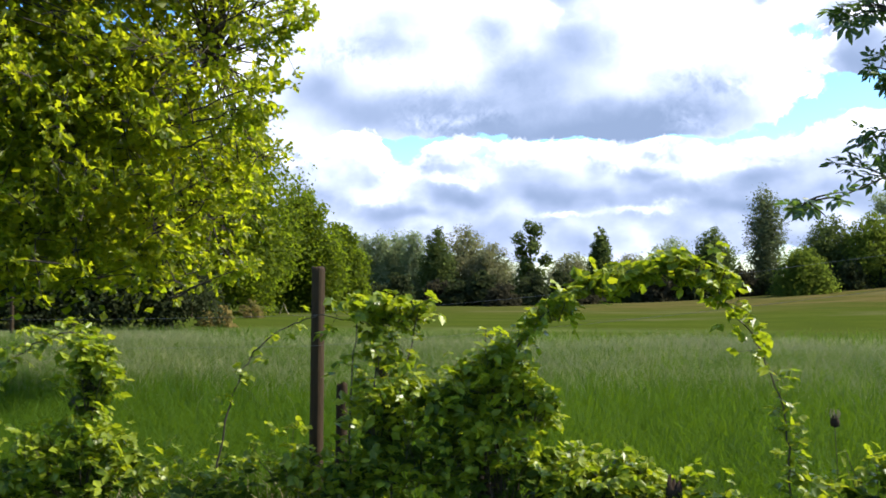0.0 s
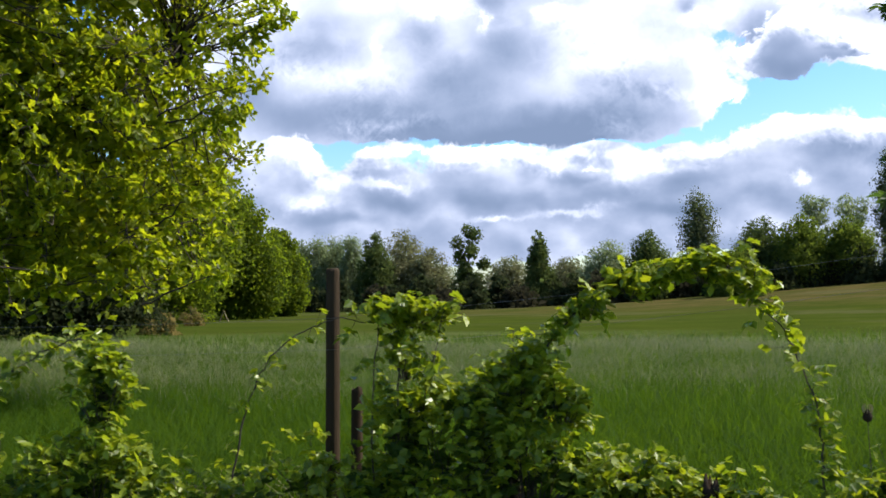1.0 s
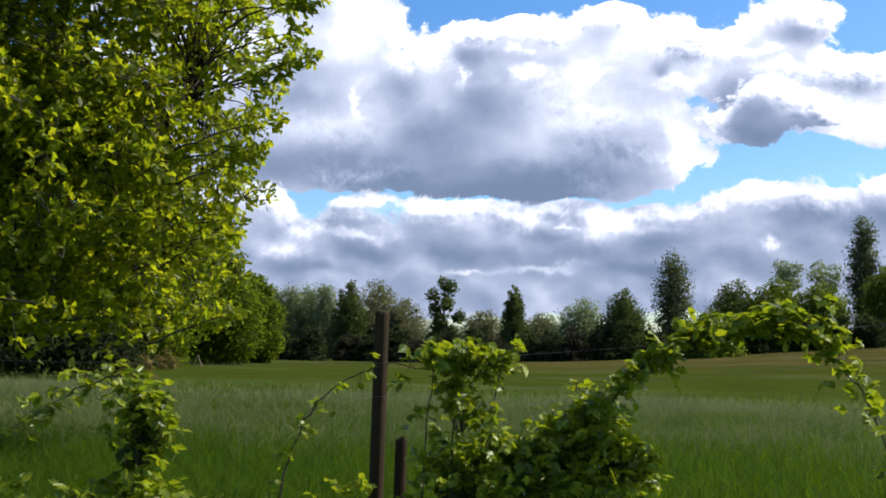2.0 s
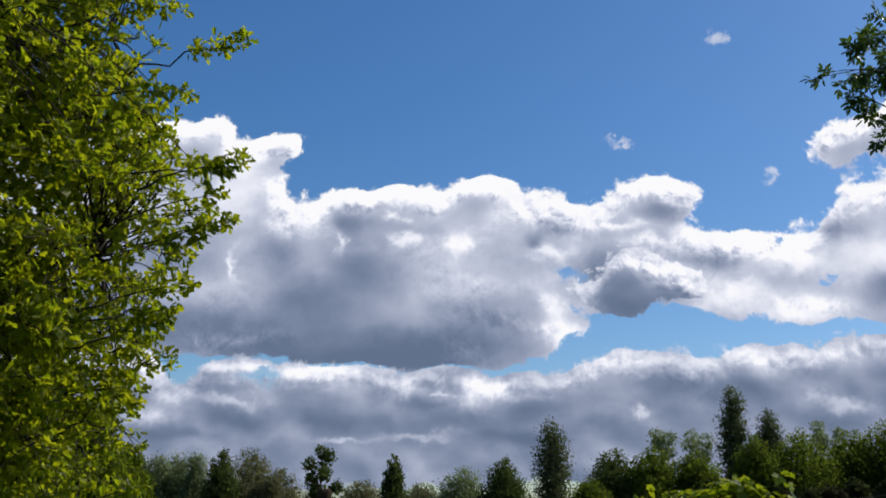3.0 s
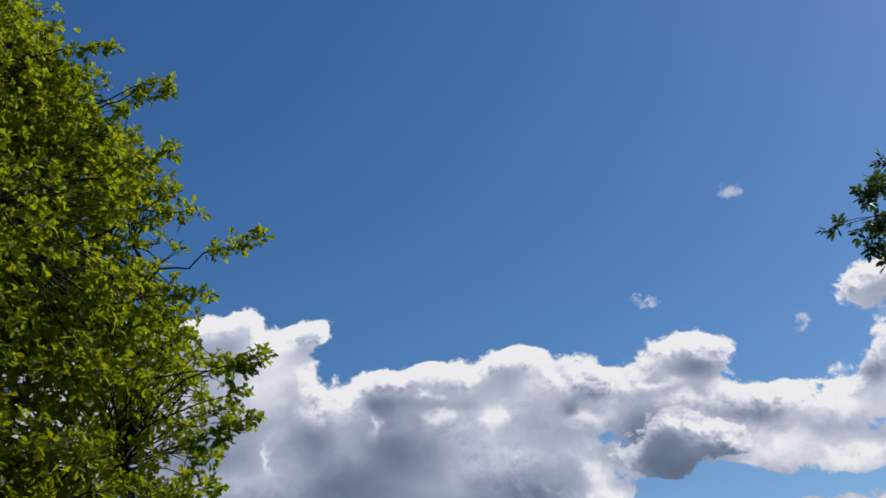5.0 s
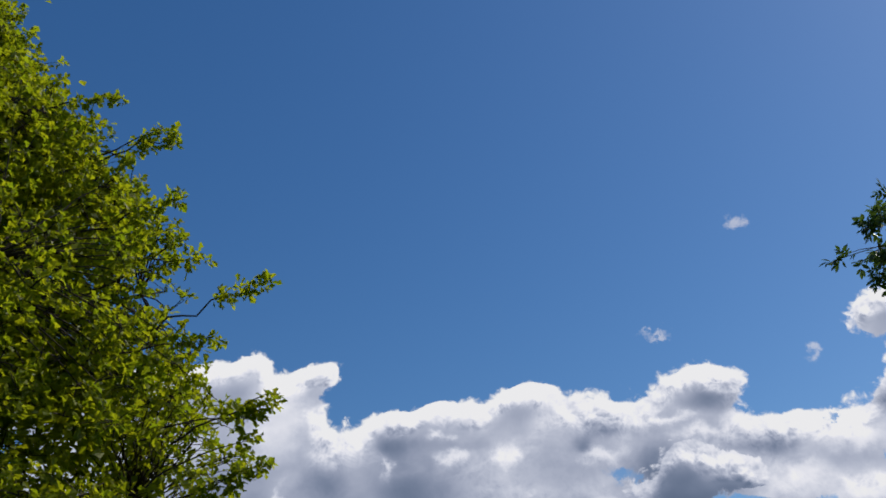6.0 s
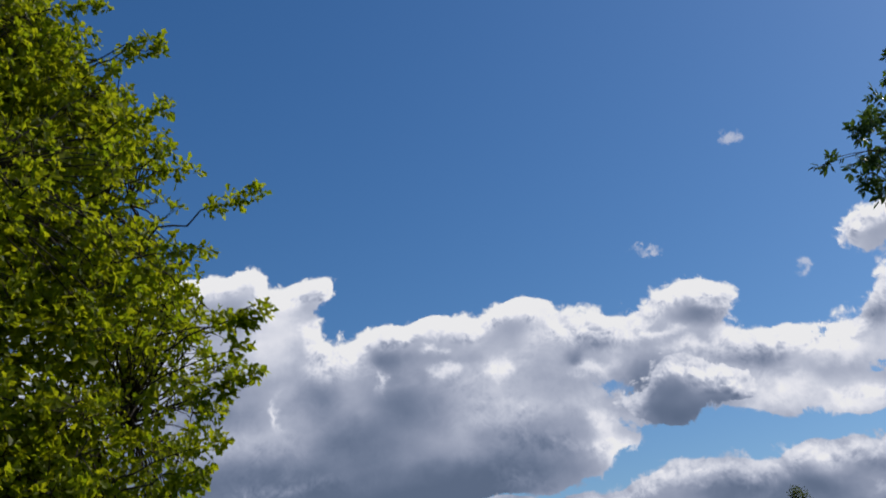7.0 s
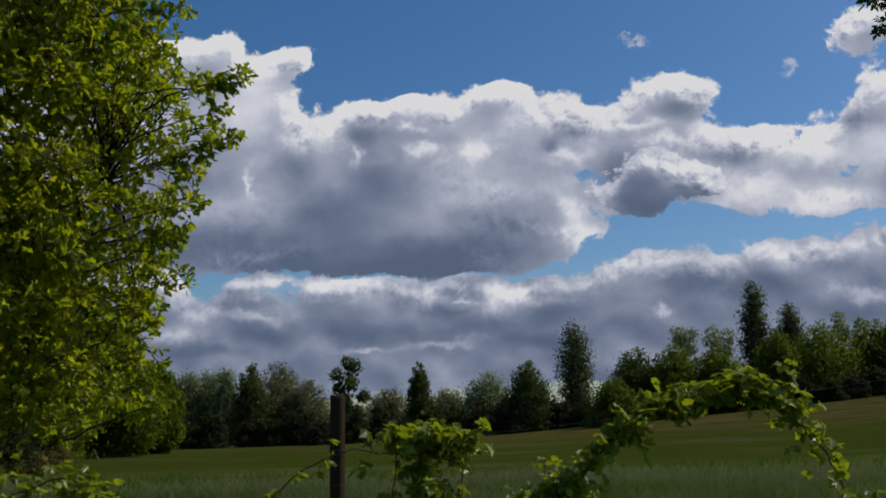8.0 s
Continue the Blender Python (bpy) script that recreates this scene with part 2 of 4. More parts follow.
    band = n.m("MULTIPLY", n.m("SUBTRACT", n.noise(n.v("MULTIPLY", point, (9.0, 16.0, 1.0)), 1.4, 5.0, 0.55), 0.48), 0.46)
    # the deck gets its painted bright and shaded patches too
    deck_light = n.m("ADD", n.m("ADD", deck_light, band), n.m("SUBTRACT", n.m("MULTIPLY", lobes_at(n, torn_deck, DECK_BRIGHT), 0.34), n.m("MULTIPLY", lobes_at(n, bent, DECK_SHADE), 0.22)), clamp=True)
    wisp = n.m("MULTIPLY", n.m("SUBTRACT", lobes_at(n, n.v("ADD", point, n.v("MULTIPLY", ragged, (0.055, 0.050, 0))), PUFF), 0.10), 0.60, clamp=True)
    open_sky = n.mix(wisp, sky, (9.0, 8.8, 9.2, 1))
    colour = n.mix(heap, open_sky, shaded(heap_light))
    colour = n.mix(front, colour, shaded(n.m("ADD", front_light, 0.0, clamp=True)))
    colour = n.mix(deck, colour, shaded(deck_light))
    back = n.node("ShaderNodeBackground", {"Color": colour, "Strength": 0.1})
    n.node("ShaderNodeOutputWorld", {"Surface": back.outputs[0]})


build_world()

# ---------------------------------------------------------------- materials


def material(name):
    mat = bpy.data.materials.new(name)
    mat.use_nodes = True
    mat.node_tree.nodes.clear()
    return mat, Nodes(mat.node_tree)


def leaf_material(name, dark, light, glow, translucency=0.45, gloss=0.45, shine=0.35, vary=0.6):
    """Leaf: varied from leaf to leaf, glossy above, letting light through."""
    mat, n = material(name)
    rnd = n.node("ShaderNodeNewGeometry").outputs["Random Per Island"]
    place = n.node("ShaderNodeTexCoord").outputs["Object"]
    patch = n.noise(place, 0.9, 3.0)
    mixed = n.m("ADD", n.m("MULTIPLY", rnd, vary), n.m("MULTIPLY", n.m("SUBTRACT", patch, 0.3), 1.5 - vary), clamp=True)
    col = n.mix(mixed, (*dark, 1), (*light, 1))
    thru = n.mix(mixed, (glow[0] * 0.55, glow[1] * 0.75, glow[2] * 0.8, 1), (*glow, 1))
    body = n.node("ShaderNodeBsdfPrincipled", {"Base Color": col, "Roughness": gloss, "Specular IOR Level": shine})
    tr = n.node("ShaderNodeBsdfTranslucent", {"Color": thru})
    mixer = n.node("ShaderNodeMixShader", {0: translucency, 1: body.outputs[0], 2: tr.outputs[0]})
    n.node("ShaderNodeOutputMaterial", {"Surface": mixer.outputs[0]})
    return mat


def bark_material(name, dark, light, scale=6.0):
    mat, n = material(name)
    place = n.node("ShaderNodeTexCoord").outputs["Object"]
    grain = n.noise(n.v("MULTIPLY", place, (1, 1, 0.18)), scale * 6, 6.0, 0.65)
    stain = n.noise(place, scale * 0.4, 3.0)
    col = n.mix(n.m("ADD", n.m("MULTIPLY", grain, 0.7), n.m("MULTIPLY", stain, 0.4), clamp=True), (*dark, 1), (*light, 1))
    bump = n.node("ShaderNodeBump", {"Height": grain, "Strength": 0.6, "Distance": 0.01})
    body = n.node("ShaderNodeBsdfPrincipled", {"Base Color": col, "Roughness": 0.92, "Specular IOR Level": 0.12, "Normal": bump.outputs[0]})
    n.node("ShaderNodeOutputMaterial", {"Surface": body.outputs[0]})
    return mat


def ground_material():
    """Meadow: green close by the fence, a strip in pale flower, then olive and a reddish far margin."""
    mat, n = material("meadow_turf")
    place = n.node("ShaderNodeTexCoord").outputs["Object"]
    s = n.node("ShaderNodeSeparateXYZ", {"Vector": place})
    wave = n.m("MULTIPLY", n.m("SUBTRACT", n.noise(n.v("MULTIPLY", place, (0.06, 0.25, 1)), 1.0, 4.0), 0.5), 14.0)
    y = n.m("ADD", s.outputs[1], wave)
    fine = n.noise(n.v("MULTIPLY", place, (1.0, 0.45, 1)), 9.0, 8.0, 0.75)
    clump = n.noise(n.v("MULTIPLY", place, (0.5, 0.8, 1)), 0.5, 6.0, 0.65)
    tone = n.m("ADD", n.m("MULTIPLY", fine, 0.55), n.m("MULTIPLY", n.m("SUBTRACT", clump, 0.26), 1.1), clamp=True)
    green = n.mix(tone, (0.020, 0.044, 0.005, 1), (0.066, 0.112, 0.012, 1))
    pale = n.mix(tone, (0.052, 0.068, 0.024, 1), (0.146, 0.158, 0.072, 1))
    olive = n.mix(tone, (0.017, 0.029, 0.004, 1), (0.056, 0.070, 0.010, 1))
    red = n.mix(tone, (0.036, 0.030, 0.009, 1), (0.105, 0.080, 0.028, 1))
    col = n.mix(n.m("MULTIPLY", n.ramp(y, 13, 18), n.ramp(clump, 0.30, 0.52, 0.45, 1.0)), green, pale)
    col = n.mix(n.m("MULTIPLY", n.ramp(y, 22, 36), n.ramp(clump, 0.20, 0.45, 0.7, 1.0)), col, olive)
    far = n.m("MULTIPLY", n.ramp(y, 46, 74), n.m("MULTIPLY", n.ramp(s.outputs[0], -30, 6), n.ramp(clump, 0.34, 0.58, 0.25, 0.95)))
    col = n.mix(far, col, red)
    # long drifts of paler seed heads and of darker sward across the open field
    drift = n.noise(n.v("MULTIPLY", place, (0.07, 0.11, 1)), 1.0, 6.0, 0.65)
    col = n.mix(n.m("MULTIPLY", n.ramp(drift, 0.52, 0.66, 0.0, 0.55), n.ramp(y, 24, 34)), col, n.mix(tone, (0.050, 0.050, 0.018, 1), (0.100, 0.092, 0.040, 1)))
    col = n.mix(n.m("MULTIPLY", n.ramp(drift, 0.46, 0.32, 0.0, 0.5), n.ramp(y, 20, 30)), col, n.mix(tone, (0.014, 0.026, 0.004, 1), (0.044, 0.060, 0.010, 1)))
    bump = n.node("ShaderNodeBump", {"Height": tone, "Strength": 0.6, "Distance": 0.06})
    body = n.node("ShaderNodeBsdfPrincipled", {"Base Color": col, "Roughness": 1.0, "Specular IOR Level": 0.0, "Normal": bump.outputs[0]})
    n.node("ShaderNodeOutputMaterial", {"Surface": body.outputs[0]})
    return mat


def plain_material(name, colour, rough=0.6, metal=0.0):
    mat, n = material(name)
    place = n.node("ShaderNodeTexCoord").outputs["Object"]
    spot = n.noise(place, 40.0, 4.0)
    col = n.mix(spot, (*[c * 0.6 for c in colour], 1), (*[min(1, c * 1.3) for c in colour], 1))
    body = n.node("ShaderNodeBsdfPrincipled", {"Base Color": col, "Roughness": rough, "Metallic": metal})
    n.node("ShaderNodeOutputMaterial", {"Surface": body.outputs[0]})
    return mat


M_TURF = ground_material()
M_GRASS = leaf_material("grass_blade", (0.016, 0.040, 0.004), (0.064, 0.112, 0.008), (0.135, 0.200, 0.007), 0.42, 0.6, 0.05, 0.45)
M_SEED = leaf_material("grass_seed_head", (0.142, 0.145, 0.064), (0.250, 0.250, 0.124), (0.215, 0.216, 0.090), 0.40, 0.8, 0.03, 0.25)
M_DRY = leaf_material("dry_grass", (0.20, 0.15, 0.07), (0.36, 0.29, 0.16), (0.25, 0.20, 0.10), 0.3, 0.7)
M_OAK = leaf_material("oak_leaf", (0.020, 0.036, 0.003), (0.160, 0.180, 0.010), (0.58, 0.60, 0.012), 0.50, 0.45, 0.22, 1.0)
M_ASH = leaf_material("elder_leaf", (0.022, 0.043, 0.012), (0.062, 0.094, 0.024), (0.16, 0.24, 0.028), 0.33, 0.35, 0.45)
M_BRAMBLE = leaf_material("bramble_leaf", (0.022, 0.046, 0.006), (0.215, 0.250, 0.018), (0.58, 0.62, 0.016), 0.32, 0.36, 0.24, 0.95)
# inner bramble leaves, their colour darkened to stand for shade
M_BRAMBLE_SHADE = leaf_material("shaded_bramble_leaf", (0.018, 0.034, 0.005), (0.060, 0.090, 0.011), (0.14, 0.19, 0.012), 0.28, 0.5, 0.10, 0.8)
M_WOOD_LEAF = leaf_material("broadleaf_foliage", (0.028, 0.046, 0.005), (0.100, 0.125, 0.011), (0.26, 0.30, 0.011), 0.52, 0.6, 0.05, 0.45)
# grey, brown and dark far leaves: own hue, paled to stand for haze
M_FAR_DARK = leaf_material("dark_far_foliage", (0.048, 0.062, 0.022), (0.100, 0.118, 0.040), (0.165, 0.19, 0.042), 0.50, 0.8, 0.0, 0.2)
M_FAR_GREEN = leaf_material("green_far_foliage", (0.036, 0.052, 0.012), (0.120, 0.144, 0.025), (0.23, 0.26, 0.027), 0.52, 0.8, 0.0, 0.2)
M_FAR_GREY = leaf_material("greyish_far_foliage", (0.140, 0.160, 0.080), (0.255, 0.278, 0.140), (0.34, 0.36, 0.15), 0.52, 0.8, 0.0, 0.2)
M_FAR_BROWN = leaf_material("brownish_far_foliage", (0.125, 0.118, 0.060), (0.225, 0.205, 0.105), (0.28, 0.25, 0.10), 0.52, 0.8, 0.0, 0.2)
M_FAR_SLATE = leaf_material("slate_far_foliage", (0.056, 0.064, 0.036), (0.115, 0.124, 0.064), (0.17, 0.18, 0.065), 0.50, 0.8, 0.0, 0.3)
# hedge and young-tree leaf colours, darkened to hold the shade they stand in
M_SHADED_GREEN = leaf_material("shaded_green_foliage", (0.022, 0.027, 0.012), (0.056, 0.062, 0.026), (0.08, 0.09, 0.028), 0.4, 0.8, 0.0, 0.3)
M_SHADED_BROWN = leaf_material("shaded_brown_foliage", (0.026, 0.023, 0.013), (0.058, 0.050, 0.028), (0.07, 0.06, 0.03), 0.4, 0.8, 0.0, 0.3)
M_DRY_SHRUB = leaf_material("dry_shrub_leaf", (0.10, 0.075, 0.022), (0.24, 0.18, 0.06), (0.30, 0.23, 0.06), 0.4, 0.8, 0.0, 0.5)
M_BARK = bark_material("grey_brown_bark", (0.018, 0.014, 0.010), (0.070, 0.058, 0.044))
M_POST = bark_material("weathered_post_wood", (0.013, 0.008, 0.004), (0.056, 0.037, 0.020), 5.0)
# dead wood, and the post whose colour holds the elder's shade
M_DEAD_AND_SHADED = bark_material("dead_and_shaded_wood", (0.008, 0.005, 0.003), (0.042, 0.028, 0.017), 7.0)
M_CANE = plain_material("bramble_cane", (0.034, 0.021, 0.010), 0.7)
M_WIRE = plain_material("galvanised_wire", (0.14, 0.14, 0.14), 0.5, 0.6)

# ---------------------------------------------------------------- mesh helpers


def mesh_of(name, verts, faces, mats, smooth=False, index=None):
    """A mesh from arrays: verts (n, 3), faces (m, k)."""
    verts, faces = np.asarray(verts, np.float32), np.asarray(faces, np.int32)
    me = bpy.data.meshes.new(name)
    k = faces.shape[1]
    me.vertices.add(len(verts))
    me.vertices.foreach_set("co", verts.ravel())
    me.loops.add(faces.size)
    me.loops.foreach_set("vertex_index", faces.ravel())
    me.polygons.add(len(faces))
    me.polygons.foreach_set("loop_start", np.arange(0, faces.size, k, dtype=np.int32))
    me.polygons.foreach_set("use_smooth", np.full(len(faces), smooth))
    for mat in mats:
        me.materials.append(mat)
    if index is not None:
        me.polygons.foreach_set("material_index", np.asarray(index, np.int32))
    me.update(calc_edges=True)
    return me


def part(name, me, parent, label=""):
    ob = new(name, me)
    ob.parent = parent
    return tagged(ob, label)


# leaf outlines in the leaf's own plane: along, across, lift; faces run on both sides of the midrib
OVAL = (np.array([(0, 0, 0), (0.30, 0.24, 0.05), (0.68, 0.22, 0.04), (1, 0, -0.06), (0.68, -0.22, 0.04), (0.30, -0.24, 0.05)]), [(0, 3, 2, 1), (0, 5, 4, 3)])
SERRATE = (np.array([(0, 0, 0), (0.10, 0.30, 0.06), (0.34, 0.27, 0.04), (0.46, 0.42, 0.07), (0.72, 0.22, 0.02), (1, 0, -0.12), (0.72, -0.22, 0.02), (0.46, -0.42, 0.07), (0.34, -0.27, 0.04), (0.10, -0.30, 0.06)]),
           [(0, 5, 4, 3, 2, 1), (0, 9, 8, 7, 6, 5)])
LANCE = (np.array([(0, 0, 0), (0.35, 0.21, 0.04), (0.70, 0.16, 0.02), (1, 0, -0.10), (0.70, -0.16, 0.02), (0.35, -0.21, 0.04)]), [(0, 3, 2, 1), (0, 5, 4, 3)])
LOBED = (np.array([(0, 0, 0), (0.34, 0.22, 0.05), (0.46, 0.12, 0.02), (0.70, 0.33, 0.06), (1, 0, -0.08), (0.70, -0.33, 0.06), (0.46, -0.12, 0.02), (0.34, -0.22, 0.05)]),
         [(0, 4, 3, 2, 1), (0, 7, 6, 5, 4)])
SPRAY = (np.array([(0, 0, 0), (0.45, 0.42, 0.10), (1, 0.05, -0.05), (0.5, -0.38, 0.08)]), [(0, 3, 2, 1)])


def unit(a):
    return a / np.maximum(np.linalg.norm(a, axis=1, keepdims=True), 1e-9)


def leaf_arrays(rng, centres, sizes, shape, normals=None, loose=0.8, along=None):
    """Verts and faces of one leaf at every centre."""
    outline, sides = shape
    count = len(centres)
    nrm = rng.normal(size=(count, 3)) * loose + (np.array([[0, 0, 1.0]]) if normals is None else normals)
    nrm = unit(nrm)
    ax = rng.normal(size=(count, 3)) if along is None else along + rng.normal(size=(count, 3)) * 0.5
    ax = unit(ax - nrm * (ax * nrm).sum(1, keepdims=True))
    ay = np.cross(nrm, ax)
    s = (sizes if np.ndim(sizes) else np.full(count, sizes)) * rng.uniform(0.7, 1.25, count)
    local = outline[None] * s[:, None, None]
    verts = centres[:, None] + local[..., :1] * ax[:, None] + local[..., 1:2] * ay[:, None] + local[..., 2:] * nrm[:, None]
    k = len(outline)
    faces = (np.arange(count)[:, None, None] * k + np.array(sides)[None]).reshape(-1, len(sides[0]))
    return verts.reshape(-1, 3), faces


def fan_arrays(rng, hubs, axes, normals, size, shape, turns, steps=None, droop=0.0):
    """Compound leaves: at every hub leaflets that fan out by the given turns from the axis, each set off along it by its step."""
    ax, nrm = unit(axes), unit(normals)
    ay = unit(np.cross(nrm, ax))
    nrm = np.cross(ax, ay)
    scale = size * rng.uniform(0.7, 1.2, len(hubs))
    verts, faces, at = [], [], 0
    for k, turn in enumerate(turns):
        a = turn + rng.normal(size=len(hubs)) * 0.22
        along = unit(np.cos(a)[:, None] * ax + np.sin(a)[:, None] * ay + nrm * (rng.normal(size=len(hubs)) * 0.22 - droop)[:, None])
        up = unit(nrm + rng.normal(size=nrm.shape) * 0.30)
        up = unit(up - along * (up * along).sum(1, keepdims=True))
        side = np.cross(up, along)
        start = hubs + ax * (scale * (steps[k] if steps else 0.12))[:, None]
        local = shape[0][None] * (scale * rng.uniform(0.8, 1.15, len(hubs)))[:, None, None]
        v = start[:, None] + local[..., :1] * along[:, None] + local[..., 1:2] * side[:, None] + local[..., 2:] * up[:, None]
        f = (np.arange(len(hubs))[:, None, None] * len(shape[0]) + np.array(shape[1])[None]).reshape(-1, len(shape[1][0]))
        verts.append(v.reshape(-1, 3)), faces.append(f + at)
        at += v.shape[0] * v.shape[1]
    return np.concatenate(verts), np.concatenate(faces)


def tube_arrays(points, radii, sides=7):
    """A tapered tube through points."""
    pts = np.asarray(points, float)
    tang = unit(np.gradient(pts, axis=0))
    ref = np.where(np.abs(tang[:, 2:]) > 0.9, np.array([[1.0, 0, 0]]), np.array([[0, 0, 1.0]]))
    a = unit(np.cross(tang, ref))
    b = np.cross(tang, a)
    ang = np.linspace(0, 2 * np.pi, sides, endpoint=False)
    ring = pts[:, None] + np.asarray(radii)[:, None, None] * (np.cos(ang)[None, :, None] * a[:, None] + np.sin(ang)[None, :, None] * b[:, None])
    n = len(pts)
    i, j = np.meshgrid(np.arange(n - 1), np.arange(sides), indexing="ij")
    j2 = (j + 1) % sides
    faces = np.stack([i * sides + j, i * sides + j2, (i + 1) * sides + j2, (i + 1) * sides + j], -1).reshape(-1, 4)
    return ring.reshape(-1, 3), faces


def joined(pieces):
    verts, faces, at = [], [], 0
    for v, f in pieces:
        verts.append(v), faces.append(f + at)
        at += len(v)
    return np.concatenate(verts), np.concatenate(faces)


def spline(points, steps=8):
    """A smooth line through points."""
    p = np.asarray(points, float)
    p = np.concatenate([[2 * p[0] - p[1]], p, [2 * p[-1] - p[-2]]])
    out = []
    for i in range(1, len(p) - 2):
        for t in np.linspace(0, 1, steps, endpoint=False):
            out.append(0.5 * (2 * p[i] + (p[i + 1] - p[i - 1]) * t + (2 * p[i - 1] - 5 * p[i] + 4 * p[i + 1] - p[i + 2]) * t * t
                              + (3 * p[i] - p[i - 1] - 3 * p[i + 1] + p[i + 2]) * t ** 3))
    return np.array(out + [p[-2]])


def bough(rng, start, end, r0, r1, sag=0.08, steps=8, sides=6):
    """A crooked branch."""
    start, end = np.asarray(start, float), np.asarray(end, float)
    length = np.linalg.norm(end - start)
    t = np.linspace(0, 1, steps)[:, None]
    pts = start + (end - start) * t + np.sin(t * np.pi) * np.array([[0, 0, length * sag]])
    pts[1:-1] += rng.normal(size=(steps - 2, 3)) * length * 0.025
    return pts, tube_arrays(pts, np.linspace(r0, r1, steps), sides)


def height(x, y):
    """Ground height: flat by the fence, rising to the far side."""
    x, y = np.asarray(x, float), np.asarray(y, float)
    lift = 0.080 * np.logaddexp(0, (x + 3.0) / 5.0) * 5.0
    lift = np.minimum(lift, 6.0)
    return lift * np.clip(y / 85.0, 0, 1.15) ** 1.4 - 0.25 * np.clip((y - 30) / 60, 0, 1) * np.clip((-x - 5) / 20, 0, 1)


# ---------------------------------------------------------------- ground


def build_ground():
    xs = np.concatenate([[-3000, -1200, -500, -250], np.linspace(-120, 120, 97), [250, 500, 1200, 3000]])
    ys = np.concatenate([[-3000, -1000, -300, -100, -40], np.linspace(-10, 140, 91), [200, 400, 1200, 3000]])
    gx, gy = np.meshgrid(xs, ys, indexing="ij")
    gz = height(gx, gy)
    verts = np.stack([gx, gy, gz], -1).reshape(-1, 3)
    i, j = np.meshgrid(np.arange(len(xs) - 1), np.arange(len(ys) - 1), indexing="ij")
    w = len(ys)
    faces = np.stack([i * w + j, (i + 1) * w + j, (i + 1) * w + j + 1, i * w + j + 1], -1).reshape(-1, 4)
    ob = new("ground", mesh_of("ground", verts, faces, [M_TURF], smooth=True))
    tagged(ob, "sunlit hay meadow of green and pale flowering grass", "ground", kind="structure")


build_ground()


def build_grass():
    rng = np.random.default_rng(4)

    def blades(name, count, y0, y1, tall, wide, mat, label, power=1.0, x_extra=2.0, drift=0.0):
        y = y0 + (y1 - y0) * rng.uniform(size=count) ** power
        half = 0.52 * y + x_extra
        x = rng.uniform(-1, 1, count) * half - 0.10 * y
        if drift:
            # drifts: ragged ends and thin places
            y = y + drift * (np.sin(x * 0.37 + 1.0) + 0.7 * np.sin(x * 0.93 + 0.4) + rng.normal(size=count) * 1.1)
            thick = 0.62 + 0.2 * np.sin(x * 0.8 + y * 0.5) + 0.2 * np.sin(x * 1.7 - y * 1.1 + 2) + 0.2 * np.sin(x * 0.45 + y * 2.1)
            keep = rng.uniform(size=count) < thick
            x, y, count = x[keep], y[keep], int(keep.sum())
        z = height(x, y)
        h = tall * rng.uniform(0.55, 1.15, count)
        lean = rng.normal(size=(count, 2)) * 0.42 * h[:, None]
        ang = rng.uniform(0, np.pi, count)
        side = np.stack([np.cos(ang), np.sin(ang), 0 * ang], 1) * (wide * rng.uniform(0.6, 1.3, count))[:, None]
        root = np.stack([x, y, z - 0.02], 1)
        mid = root + np.stack([lean[:, 0] * 0.35, lean[:, 1] * 0.35, h * 0.6], 1)
        tip = root + np.stack([lean[:, 0] * 1.3, lean[:, 1] * 1.3, h], 1)
        verts = np.stack([root - side, root + side, mid - side * 0.8, mid + side * 0.8, tip - side * 0.12, tip + side * 0.12], 1).reshape(-1, 3)
        faces = (np.arange(count)[:, None, None] * 6 + np.array([[(0, 1, 3, 2), (2, 3, 5, 4)]])).reshape(-1, 4)
        tagged(new(name, mesh_of(name, verts, faces, [mat])), label, "grass", kind="stuff")

    blades("meadow_grass", 105000, 6.2, 21, 0.32, 0.0036, M_GRASS, "lush green meadow grass behind the fence", 1.3)
    blades("meadow_grass", 16000, 17, 30, 0.28, 0.007, M_GRASS, "green meadow grass in the open field", 1.2)
    blades("flowering_grass", 78000, 13.5, 24, 0.34, 0.0042, M_SEED, "pale silvery flowering grass in the field", 1.0, 2.0, 1.1)
    blades("verge_grass", 7000, 4.4, 6.6, 0.30, 0.005, M_GRASS, "short green grass under the fence", 1.0)
    blades("dry_grass", 900, 4.9, 6.6, 0.28, 0.004, M_DRY, "dry straw-coloured grass among the brambles", 1.0)


build_grass()

# ---------------------------------------------------------------- trees


def crown_points(rng, count, lobes, shell=0.55):
    """Points and outward normals in a heap of ellipsoids (x, y, z, rx, ry, rz)."""
    lobes = np.asarray(lobes, float)
    weight = lobes[:, 3] * lobes[:, 4] + lobes[:, 4] * lobes[:, 5]
    pick = rng.choice(len(lobes), count, p=weight / weight.sum())
    d = unit(rng.normal(size=(count, 3)))
    r = shell + (1 - shell) * rng.uniform(size=(count, 1)) ** 0.6
    r *= 1 + 0.20 * rng.normal(size=(count, 1))
    return lobes[pick, :3] + d * r * lobes[pick, 3:], d


